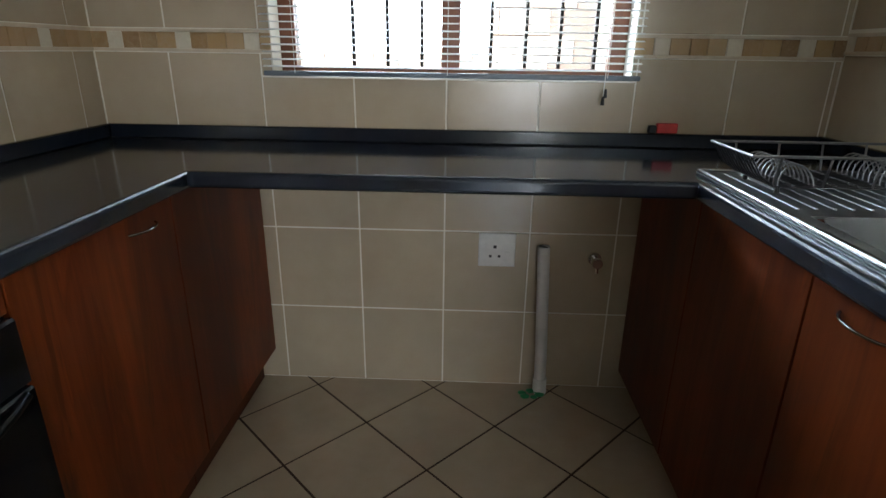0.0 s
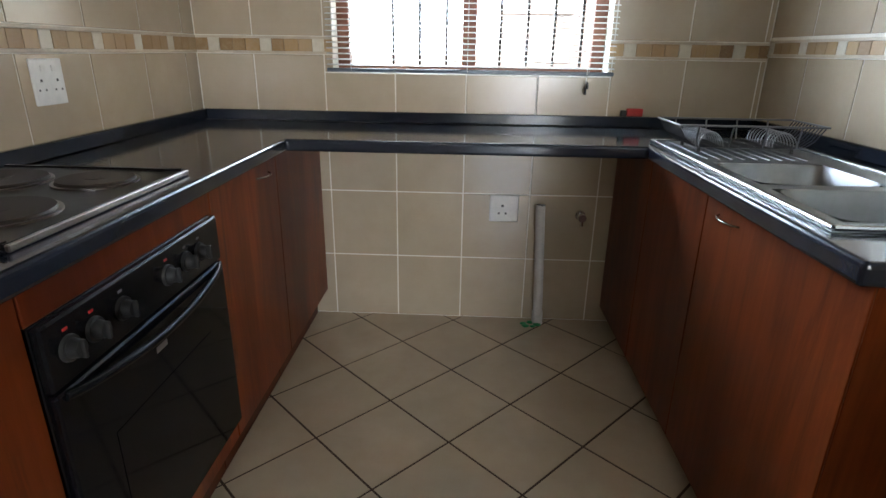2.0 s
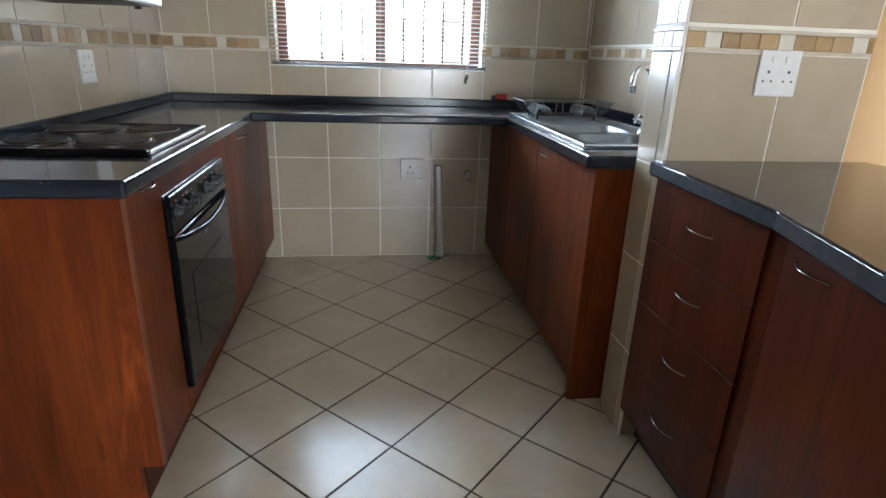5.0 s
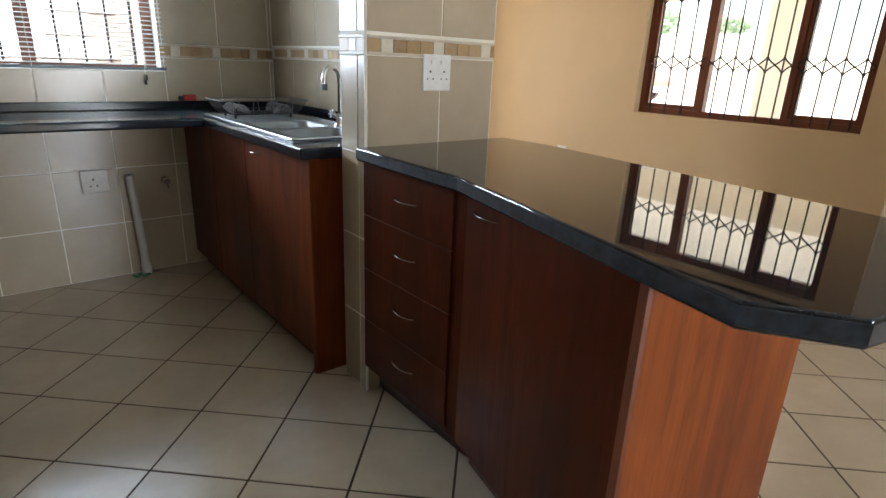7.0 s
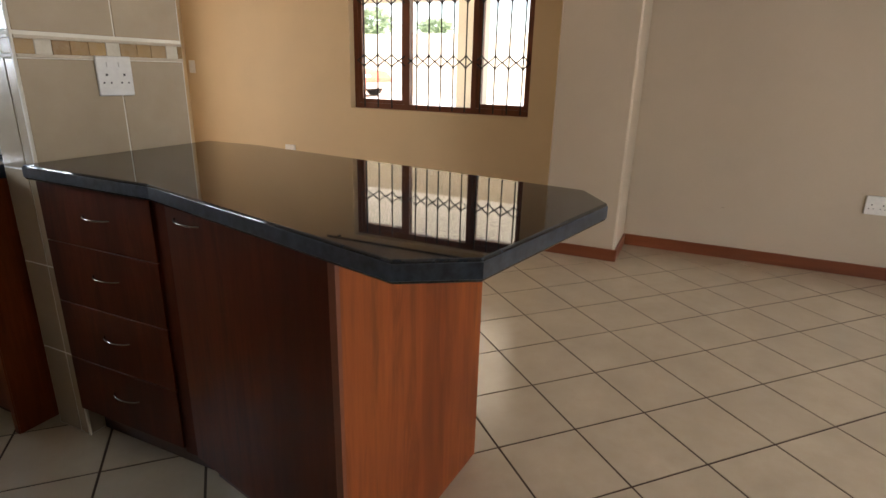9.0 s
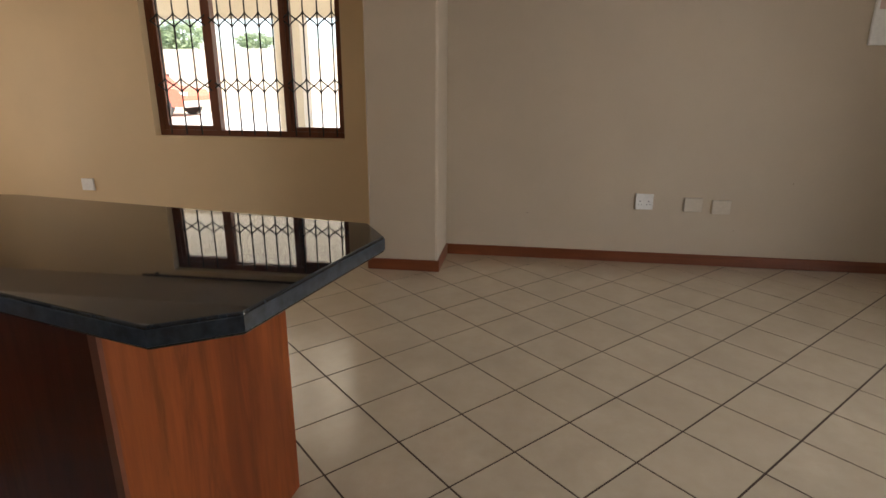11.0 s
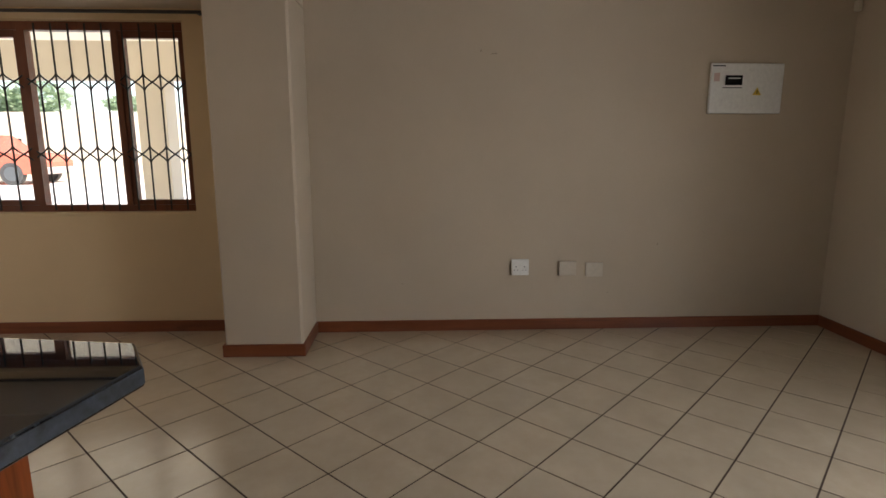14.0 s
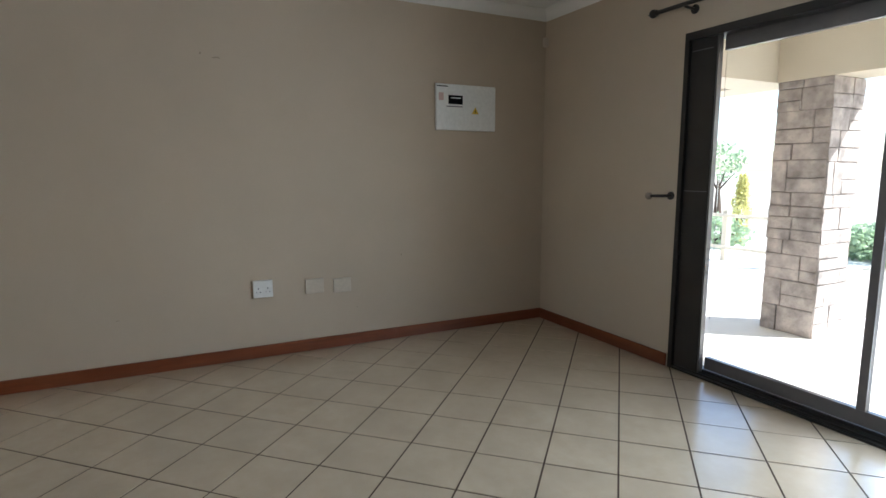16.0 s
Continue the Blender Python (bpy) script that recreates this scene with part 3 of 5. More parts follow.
def bowl(cx, cy, hx, hy, depth):
    """An open rounded bowl hanging from the sink's deck."""
    bm = bmesh.new()
    rings = []
    for z, k in ((0.0, 1.0), (-0.01, 0.965), (-depth * 0.85, 0.9), (-depth, 0.78)):
        ring = []
        for i in range(40):
            a = math.tau * i / 40
            c, s = math.cos(a), math.sin(a)
            e = 0.35
            ring.append(bm.verts.new((cx + hx * k * math.copysign(abs(c) ** e, c), cy + hy * k * math.copysign(abs(s) ** e, s), TOP + 0.006 + z)))
        rings.append(ring)
    for a, b in zip(rings, rings[1:]):
        for i in range(40):
            bm.faces.new((a[i], a[(i + 1) % 40], b[(i + 1) % 40], b[i]))
    bm.faces.new(rings[-1])
    return bm


def deck(holes):
    """The flat deck as one sheet round its two bowls, with a turned-down thickness."""
    bm = bmesh.new()
    xs = sorted({SX0, SX1, *[round(v, 5) for h in holes for v in (h[0] - h[2], h[0] + h[2])]})
    ys = sorted({SY0, SY1, *[round(v, 5) for h in holes for v in (h[1] - h[3], h[1] + h[3])]})
    grid = [[bm.verts.new((x, y, TOP + 0.006)) for y in ys] for x in xs]
    for i in range(len(xs) - 1):
        for j in range(len(ys) - 1):
            mx, my = (xs[i] + xs[i + 1]) / 2, (ys[j] + ys[j + 1]) / 2
            if not any(abs(mx - h[0]) < h[2] and abs(my - h[1]) < h[3] for h in holes):
                bm.faces.new((grid[i][j], grid[i + 1][j], grid[i + 1][j + 1], grid[i][j + 1]))
    got = bmesh.ops.extrude_face_region(bm, geom=list(bm.faces))
    bmesh.ops.translate(bm, vec=(0, 0, -0.005), verts=[v for v in got["geom"] if isinstance(v, bmesh.types.BMVert)])
    return bm


B1, B2 = (1.245, 1.065, 0.15, 0.13), (1.245, 1.375, 0.15, 0.135)
part("deck", deck((B1, B2)), STEEL, sink)
part("bowl", bowl(*B1, 0.16), STEEL, sink, smooth=50)
part("bowl", bowl(*B2, 0.12), STEEL, sink, smooth=50)
bm = bmesh.new()
tube(bm, [(SX0 + 0.004, SY0 + 0.004, TOP + 0.008), (SX0 + 0.004, SY1 - 0.004, TOP + 0.008)], 0.006, 8)
tube(bm, [(SX1 - 0.004, SY0 + 0.004, TOP + 0.008), (SX1 - 0.004, SY1 - 0.004, TOP + 0.008)], 0.006, 8)
tube(bm, [(SX0 + 0.004, SY0 + 0.004, TOP + 0.008), (SX1 - 0.004, SY0 + 0.004, TOP + 0.008)], 0.006, 8)
tube(bm, [(SX0 + 0.004, SY1 - 0.004, TOP + 0.008), (SX1 - 0.004, SY1 - 0.004, TOP + 0.008)], 0.006, 8)
part("rim", bm, SINK_RIM, sink, "bright rolled rim", smooth=60)
for k in range(9):
    x = 1.08 + k * 0.035
    part("drainer_rib", tube(bmesh.new(), [(x + 0.02, 1.56, TOP + 0.0058), (x + 0.02, 1.88, TOP + 0.0058)], 0.003, 8), STEEL, sink, smooth=60)
for bx, by, dz in ((B1[0], B1[1], 0.16), (B2[0], B2[1], 0.12)):
    bm = bmesh.new()
    cyl(bm, (bx, by, TOP + 0.006 - dz), (bx, by, TOP + 0.009 - dz), 0.035, seg=24)
    part("drain", bm, CHROME, sink)
tap = thing("mixer_tap", (1.438, 1.235, TOP + 0.006), "chrome swan-neck kitchen mixer tap with two cross handles", "tap")
bm = bmesh.new()
cyl(bm, (1.438, 1.235, TOP + 0.006), (1.438, 1.235, TOP + 0.018), 0.032, 0.028, 24)
cyl(bm, (1.438, 1.235, TOP + 0.018), (1.438, 1.235, TOP + 0.062), 0.023, 0.017, 24)
part("body", bm, CHROME, tap, smooth=50)
bm = bmesh.new()
neck = [(1.438, 1.235, TOP + 0.06), (1.438, 1.235, TOP + 0.20)]
neck += [(1.438 - 0.05 * (1 - math.cos(a)), 1.235 - 0.02 * (1 - math.cos(a)), TOP + 0.20 + 0.062 * math.sin(a)) for a in [math.pi * k / 12 for k in range(1, 12)]]
neck += [(1.340, 1.196, TOP + 0.205), (1.339, 1.195, TOP + 0.19)]
part("spout", tube(bm, neck, 0.0115, 12), CHROME, tap, smooth=60)
bm = bmesh.new()
cyl(bm, (1.339, 1.195, TOP + 0.166), (1.339, 1.195, TOP + 0.192), 0.0145, seg=16)
part("aerator", bm, STEEL, tap, smooth=40)
for sy in (-1, 1):
    bm = bmesh.new()
    base = Vector((1.438, 1.235, TOP + 0.035))
    tip = base + Vector((-0.015, sy * 0.052, 0.022))
    cyl(bm, base, tip, 0.009, 0.007, 14)
    for k in range(3):
        a = math.pi * k / 3
        d = Vector((math.cos(a), 0.15 * sy, math.sin(a))) * 0.02
        cyl(bm, tip - d, tip + d, 0.0055, seg=10)
    part("handle", bm, CHROME, tap, smooth=50)
rack = thing("dish_rack", (1.26, 1.75, TOP + 0.006), "grey wire dish drying rack with plate slots, on the draining board", "dish rack")
RX0, RX1, RY0, RY1, RZ0, RZ1 = 1.10, 1.42, 1.66, 1.84, TOP + 0.026, TOP + 0.09
E2 = 0.058
bm = bmesh.new()
loop = [(RX0 - E2, RY0 - 0.012, RZ1), (RX1 + E2, RY0 - 0.012, RZ1), (RX1 + E2, RY1 + 0.012, RZ1), (RX0 - E2, RY1 + 0.012, RZ1), (RX0 - E2, RY0 - 0.012, RZ1)]
for a, b in zip(loop, loop[1:]):
    tube(bm, [a, b], 0.0032, 8)
part("top_rim", bm, WIRE, rack, smooth=60)
for y in [RY0 + (RY1 - RY0) * k / 11 for k in range(12)]:
    bm = bmesh.new()
    tube(bm, [(RX0 - E2, y, RZ1), (RX0 - 0.03, y, RZ0 + 0.022), (RX0, y, RZ0), (RX1, y, RZ0), (RX1 + 0.03, y, RZ0 + 0.022), (RX1 + E2, y, RZ1)], 0.002, 6)
    part("cross_wire", bm, WIRE_DARK, rack, smooth=60)
for k in range(8):
    x = RX0 + (RX1 - RX0) * k / 7
    bm = bmesh.new()
    tube(bm, [(x, RY0, RZ0), (x, RY1, RZ0)], 0.0022, 6)
    part("floor_wire", bm, WIRE_DARK, rack, smooth=60)
for x in (RX0, RX0 + 0.1, RX0 + 0.2, RX0 + 0.3):
    for y, o in ((RY0, -0.012), (RY1, 0.012)):
        bm = bmesh.new()
        tube(bm, [(x, y, RZ0), (x, y + o, RZ1)], 0.0024, 6)
        part("side_wire", bm, WIRE, rack, smooth=60)
for k in range(20):
    row, i = divmod(k, 10)
    x = RX0 + 0.05 if row == 0 else RX1 - 0.05
    y = RY0 + 0.008 + 0.018 * i
    bm = bmesh.new()
    tube(bm, [(x + 0.037 * math.cos(math.pi * j / 10), y + 0.014 * math.sin(math.pi * j / 10), RZ0 + 0.043 * math.sin(math.pi * j / 10)) for j in range(11)], 0.0016, 6)
    part("plate_loop", bm, WIRE, rack, smooth=60)
for x, y in ((RX0 + 0.02, RY0 + 0.02), (RX1 - 0.02, RY0 + 0.02), (RX0 + 0.02, RY1 - 0.02), (RX1 - 0.02, RY1 - 0.02)):
    bm = bmesh.new()
    cyl(bm, (x, y, TOP + 0.0063), (x, y, RZ0), 0.006, 0.004, 10)
    part("foot", bm, DARK, rack, "black plastic foot")
small_box = thing("small_box", (1.08, 2.285, TOP + 0.045), "small red and black box standing on the upstand", "box")
part("body", boxes((1.06, 2.297, TOP + 0.0452, 1.125, 2.315, TOP + 0.077), bevel=0.003), RED, small_box)
part("cap", boxes((1.035, 2.297, TOP + 0.0452, 1.0595, 2.315, TOP + 0.069), bevel=0.003), DARK, small_box)

# ---- kitchen window and blind ----
kw = tagged(new("window_1"), "timber kitchen window with burglar bars behind a blind", "window", kind="structure")
kw.location = (0.4, YB + 0.1, KW[2])
fy0, fy1 = YB + 0.09, YB + 0.145
x0, x1, z0, z1 = KW
part("window_frame", boxes((x0, fy0, z0, x0 + 0.05, fy1, z1), (x1 - 0.05, fy0, z0, x1, fy1, z1), (x0 + 0.05, fy0, z0, x1 - 0.05, fy1, z0 + 0.03), (x0 + 0.05, fy0, z1 - 0.05, x1 - 0.05, fy1, z1), (0.375, fy0, z0 + 0.03, 0.435, fy1, z1 - 0.05)), FRAME_WOOD, kw)
part("window_sill", boxes((x0 + 0.001, YB + 0.001, z0 - 0.028, x1 - 0.001, fy0, z0 - 0.002)), WALL_TILE, kw, "tiled sill")
for xa, xb in ((x0 + 0.05, 0.375), (0.435, x1 - 0.05)):
    pane = part("pane", boxes((xa, fy0 + 0.022, z0 + 0.03, xb, fy0 + 0.027, z1 - 0.05)), GLASS, kw)
    pane.visible_shadow = False
for x in (0.077, 0.192, 0.307, 0.537, 0.652, 0.764, 0.88):
    part("burglar_bar", boxes((x - 0.006, fy1 + 0.01, z0, x + 0.006, fy1 + 0.022, z1)), IRON, kw)
blind = thing("venetian_blind", (0.4, YB - 0.02, z0), "white aluminium venetian blind, lowered with open slats", "blind")
BX0, BX1 = x0 - 0.02, x1 + 0.02
part("headrail", boxes((BX0, YB - 0.045, 2.06, BX1, YB - 0.006, 2.10), bevel=0.002), SLAT, blind)
part("bottom_rail", boxes((BX0, YB - 0.037, z0 + 0.002, BX1, YB - 0.013, z0 + 0.017), bevel=0.003), plain("grey_blind_rail", (0.10, 0.12, 0.15), 0.35), blind, "dark grey bottom rail")
slat_me = None
for k in range(46):
    z = z0 + 0.03 + k * 0.0213
    if slat_me is None:
        bm = bmesh.new()
        prof = [(-0.0125, 0.0), (-0.006, 0.0018), (0.0, 0.0024), (0.006, 0.0018), (0.0125, 0.0)]
        rows = [[bm.verts.new((x, y, zz)) for y, zz in prof] + [bm.verts.new((x, y, zz - 0.0004)) for y, zz in prof[::-1]] for x in (BX0 - 0.4, BX1 - 0.4)]
        n = len(rows[0])
        for i in range(n):
            bm.faces.new((rows[0][i], rows[0][(i + 1) % n], rows[1][(i + 1) % n], rows[1][i]))
        bm.faces.new(rows[0])
        bm.faces.new(rows[1][::-1])
        slat_me = mesh_from(bm, "slat", SLAT, 60)
    s_ = new("slat", slat_me)
    s_.parent = blind
    s_.location = (0, 0.0 - 0.005, z - z0)
    s_.rotation_euler = (radians(random.uniform(6, 11)), radians(random.uniform(-0.06, 0.06)), 0)
for x in (BX0 + 0.1, 0.4, BX1 - 0.1):
    bm = bmesh.new()
    tube(bm, [(x, YB - 0.039, z0 + 0.01), (x, YB - 0.039, 2.06)], 0.0008, 5)
    part("ladder_cord", bm, PLASTIC, blind)
bm = bmesh.new()
tube(bm, [(0.885, YB - 0.043, 2.06), (0.883, YB - 0.041, 1.4), (0.878, YB - 0.036, 1.055)], 0.0012, 5)
cord = part("pull_cord", bm, PLASTIC, blind)
for dx, dz in ((0.0, 0.0), (0.006, 0.022)):
    bm = bmesh.new()
    cyl(bm, (0.878 + dx, YB - 0.036, 1.03 + dz), (0.878 + dx, YB - 0.036, 1.056 + dz), 0.0062, 0.0035, 10)
    part("tassel", bm, DARK, cord, "dark cord tassel")


# ---- sockets and switches ----
def plate_on(name, label, category, face, at, w, h, pins=(), rocker=None, material=PLASTIC, deep=0.009):
    """A wall plate. face: '-y', '+x' or '-x' is the way it looks; at: its middle on the wall."""
    ob = thing(name, at, label, category)
    u = {"-y": Vector((1, 0, 0)), "+x": Vector((0, 1, 0)), "-x": Vector((0, -1, 0))}[face]
    n = {"-y": Vector((0, -1, 0)), "+x": Vector((1, 0, 0)), "-x": Vector((-1, 0, 0))}[face]

    def slab(u0, z0, u1, z1, d0, d1, bev):
        a, b = Vector(at) + u * u0 + n * d0, Vector(at) + u * u1 + n * d1
        return boxes((min(a.x, b.x), min(a.y, b.y), at[2] + z0, max(a.x, b.x), max(a.y, b.y), at[2] + z1), bevel=bev)
    part("faceplate", slab(-w / 2, -h / 2, w / 2, h / 2, 0.0008, deep, 0.0025), material, ob)
    for pu, pz, pr in pins:
        part("pin_hole", slab(pu - pr, pz - pr, pu + pr, pz + pr, deep + 0.0002, deep + 0.0007, 0), DARK, ob)
    for r in rocker or ():
        part("switch", slab(r[0] - 0.008, r[1] - 0.008, r[0] + 0.008, r[1] + 0.008, deep + 0.0002, deep + 0.004, 0.001), material, ob)
    return ob


TF = 0.0024   # how far the wall tiles stand proud
ROUND3 = ((-0.022, -0.022, 0.0045), (0.008, -0.022, 0.0045), (-0.007, 0.012, 0.0055))
DOUBLE = ((-0.03, 0.004, 0.0034), (0.03, 0.004, 0.0034), (-0.042, -0.02, 0.0026), (-0.018, -0.02, 0.0026), (0.018, -0.02, 0.0026), (0.042, -0.02, 0.0026))
plate_on("wall_socket", "white three-pin wall socket with switch on beige tiles", "socket", "-y", (0.579, YB - TF, 0.538), 0.126, 0.12, ROUND3, ((0.035, -0.012),))
plate_on("wall_socket", "white double wall socket on tiles above the worktop", "socket", "+x", (XL + TF, 1.43, 1.095), 0.115, 0.118, DOUBLE, ((-0.02, 0.035), (0.02, 0.035)))
plate_on("wall_socket", "white double wall socket on the tiled wall end", "socket", "-y", (1.425, 0.538 - TF, 1.163), 0.12, 0.12, DOUBLE, ((-0.02, 0.035), (0.02, 0.035)))
plate_on("wall_socket", "white double wall socket low on the beige wall", "socket", "-x", (XF, -2.255, 0.47), 0.125, 0.115, DOUBLE, ((-0.02, 0.035), (0.02, 0.035)), deep=0.02)
plate_on("wall_socket", "blank beige wall plate low on the beige wall", "socket", "-x", (XF, -2.6, 0.458), 0.125, 0.1, (), None, BEIGE_PLASTIC, 0.02)
plate_on("wall_socket", "blank beige wall plate low on the beige wall", "socket", "-x", (XF, -2.795, 0.447), 0.125, 0.1, (), None, BEIGE_PLASTIC, 0.02)
plate_on("wall_socket", "white wall plate low beside the dining window", "socket", "-x", (XW, 2.33, 0.447), 0.11, 0.1, (), ((0, 0),), deep=0.02)
plate_on("light_switch", "white light switch on the ochre wall", "switch", "-x", (XW, 3.50, 1.18), 0.075, 0.12, (), ((0, 0.02), (0, -0.02)), deep=0.012)

# ---- waste pipe and washing machine tap ----
pipe = thing("waste_pipe", (0.77, 2.26, 0), "white plastic standpipe leaning on the tiled wall", "pipe")
bm = bmesh.new()
tube(bm, [(0.756, 2.270, 0.012), (0.753, 2.272, 0.15), (0.734, 2.278, 0.565)], 0.021, 18)
part("pipe", bm, PVC, pipe, smooth=60)
bm = bmesh.new()
cyl(bm, (0.734, 2.278, 0.5651), (0.7341, 2.2781, 0.5662), 0.0175, seg=18)
part("mouth", bm, DARK, pipe, "dark open mouth")
bm = bmesh.new()
tube(bm, [(0.757, 2.270, 0.0), (0.755, 2.271, 0.06)], 0.025, 18)
part("elbow", bm, PVC, pipe, smooth=60)
rag = thing("drain_cover", (0.73, 2.25, 0), "crumpled green plastic strip on the floor by the pipe", "plastic scrap")
bm = bmesh.new()
for k in range(9):
    a = random.uniform(0, math.tau)
    c = Vector((0.722 + 0.032 * math.cos(a), 2.245 + 0.02 * math.sin(a), 0.006))
    bmesh.ops.create_icosphere(bm, subdivisions=1, radius=random.uniform(0.008, 0.016), matrix=Matrix.Translation(c) @ Matrix.Diagonal((1.3, 1, 0.5, 1)))
part("strip", bm, GREEN, rag, smooth=60)
stop = thing("stop_tap", (0.915, YB - TF, 0.51), "small chrome stop tap on the tiled wall", "tap")
bm = bmesh.new()
cyl(bm, (0.915, YB - TF - 0.0005, 0.515), (0.915, YB - 0.012, 0.515), 0.024, 0.022, 24)
part("flange", bm, CHROME, stop, smooth=40)
bm = bmesh.new()
cyl(bm, (0.915, YB - 0.012, 0.515), (0.915, YB - 0.05, 0.515), 0.01, seg=14)
cyl(bm, (0.915, YB - 0.04, 0.515), (0.918, YB - 0.04, 0.475), 0.009, 0.007, 14)
part("body", bm, CHROME, stop, smooth=40)
bm = bmesh.new()
cyl(bm, (0.915, YB - 0.05, 0.515), (0.915, YB - 0.062, 0.515), 0.02, 0.017, 16)
part("knob", bm, CHROME, stop, smooth=40)

# ---- breakfast bar ----
BAR = [(1.104, 0.534), (1.09, 0.010), (0.884, -0.785), (0.962, -0.908), (1.464, -1.022), (1.588, -0.946), (1.785, 0.30), (1.775, 0.534)]
BT = 0.925
bar_top = thing("breakfast_counter", (1.4, -0.2, BT - 0.042), "angular polished black granite breakfast bar top with clipped corners", "worktop")
part("slab", prism(BAR, BT - 0.042, BT, 0.005, 3), GRANITE, bar_top)
BZ = BT - 0.0425


def edge_band(poly, z0, z1, out):
    """A thin band round the outline, standing out from it."""
    bm = bmesh.new()
    n = len(poly)
    mid = sum((Vector(p) for p in poly), Vector((0, 0))) / n
    ring = []
    for i in range(n):
        a, p, d = Vector(poly[i - 1]), Vector(poly[i]), Vector(poly[(i + 1) % n])
        u, v = (p - a).normalized(), (d - p).normalized()
        nu, nv = Vector((u.y, -u.x)), Vector((v.y, -v.x))
        if nu.dot(p - mid) < 0:
            nu, nv = -nu, -nv
        ring.append(p + (nu + nv) / (1 + nu.dot(nv)) * out)
    rows = [[bm.verts.new((*p, z)) for p in pts] for pts, z in ((poly, z0), (ring, z0 + 0.001), (ring, z1 - 0.001), (poly, z1))]
    for a, b in zip(rows, rows[1:] + rows[:1]):
        for i in range(n):
            bm.faces.new((a[i], a[(i + 1) % n], b[(i + 1) % n], b[i]))
    return bm


part("edge", edge_band(BAR, BT - 0.036, BT - 0.006, 0.0012), GRANITE_EDGE, bar_top, "mottled blue-black granite edge")
drawers = thing("drawer_unit", (1.3, 0.28, 0), "cherry veneer unit with four drawers beside the tiled pillar, coloured as in shade", "kitchen cabinet", "breakfast bar units")
DX = 1.126
# drawer body, fronts and filler use the veneer copy with shade painted in
part("body", boxes((DX + 0.019, 0.022, 0.105, 1.66, 0.533, BZ)), WOOD_SHADED, drawers)
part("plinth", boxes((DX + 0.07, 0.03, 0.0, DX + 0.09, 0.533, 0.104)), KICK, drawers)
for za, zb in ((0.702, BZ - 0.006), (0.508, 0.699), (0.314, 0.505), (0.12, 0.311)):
    d = part("drawer_front", boxes((DX, 0.062, za, DX + 0.018, 0.525, zb), bevel=0.0006), WOOD_SHADED, drawers)
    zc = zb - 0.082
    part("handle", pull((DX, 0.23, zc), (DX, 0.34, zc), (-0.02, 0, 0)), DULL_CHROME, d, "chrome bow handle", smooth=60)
part("filler", boxes((DX + 0.006, 0.014, 0.105, DX + 0.018, 0.0605, BZ - 0.004)), WOOD_SHADED, drawers)


def skewed(u, w, p0, p1):
    """The plan point u metres along the line p0 to p1 and w metres inward of it."""
    d = (Vector(p1) - Vector(p0)).normalized()
    return tuple(Vector(p0) + d * u + Vector((-d.y, d.x)) * w)


P0, P1 = (1.126, 0.016), (0.986, -0.612)
LEN = (Vector(P1) - Vector(P0)).length
bar_unit = thing("bar_cabinet", (1.25, -0.35, 0), "cherry veneer bar cabinet, fronts coloured as in shade, with a reddish end panel coloured as lit", "kitchen cabinet", "breakfast bar units")
q = lambda u, w: skewed(u, w, P0, P1)
part("body", prism([q(0.004, 0.02), q(LEN - 0.03, 0.02), q(LEN - 0.15, 0.44), q(0.004, 0.44)], 0.105, BZ), WOOD_SHADED, bar_unit)
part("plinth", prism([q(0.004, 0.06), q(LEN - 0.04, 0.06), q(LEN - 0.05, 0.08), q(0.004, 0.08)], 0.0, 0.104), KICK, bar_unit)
bdoor = part("door", prism([q(0.012, 0.0), q(LEN - 0.022, 0.0), q(LEN - 0.022, 0.018), q(0.012, 0.018)], 0.11, BZ - 0.006), WOOD_SHADED, bar_unit)
ha, hb = q(0.055, 0.0), q(0.168, 0.0)
no = (Vector(q(0.1, -0.02)) - Vector(q(0.1, 0.0)))
part("handle", pull((*ha, 0.840), (*hb, 0.840), (no.x, no.y, 0)), DULL_CHROME, bdoor, "chrome bow handle", smooth=60)
E0, E1 = (0.986, -0.612), (1.632, -0.668)
e = lambda u, w: skewed(u, w, E0, E1)
EL = (Vector(E1) - Vector(E0)).length
part("end_panel", prism([e(0.0, 0.0), e(EL, 0.0), e(EL, 0.018), e(0.0, 0.018)], 0.0, BZ), WOOD_END_LIT, bar_unit, "reddish cherry veneer end panel, coloured as lit")
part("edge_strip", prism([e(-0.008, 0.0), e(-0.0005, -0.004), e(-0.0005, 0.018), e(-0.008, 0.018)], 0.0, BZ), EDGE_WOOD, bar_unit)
part("back_panel", prism([(1.632, -0.646), (1.650, -0.646), (1.675, 0.530), (1.663, 0.530)], 0.0, BZ), WOOD_END_LIT, bar_unit)

# ---- dining window ----
dw = tagged(new("window_2"), "dark stained timber window with black curved burglar bars", "window", kind="structure")
dw.location = (XW + 0.1, 0.83, DW[2])
gx0, gx1 = XW + 0.075, XW + 0.14
y0, y1, z0, z1 = DW
M1, M2 = 0.515, 1.12
ZI, ZA = z0 + 0.045, z1 - 0.055
part("window_frame", boxes((gx0, y0, z0, gx1, y0 + 0.03, z1), (gx0, y1 - 0.04, z0, gx1, y1, z1), (gx0, y0 + 0.03, z0, gx1, y1 - 0.04, ZI), (gx0, y0 + 0.03, ZA, gx1, y1 - 0.04, z1), (gx0, M1 - 0.022, ZI, gx1, M1 + 0.022, ZA), (gx0, M2 - 0.022, ZI, gx1, M2 + 0.022, ZA)), FRAME_WOOD, dw)
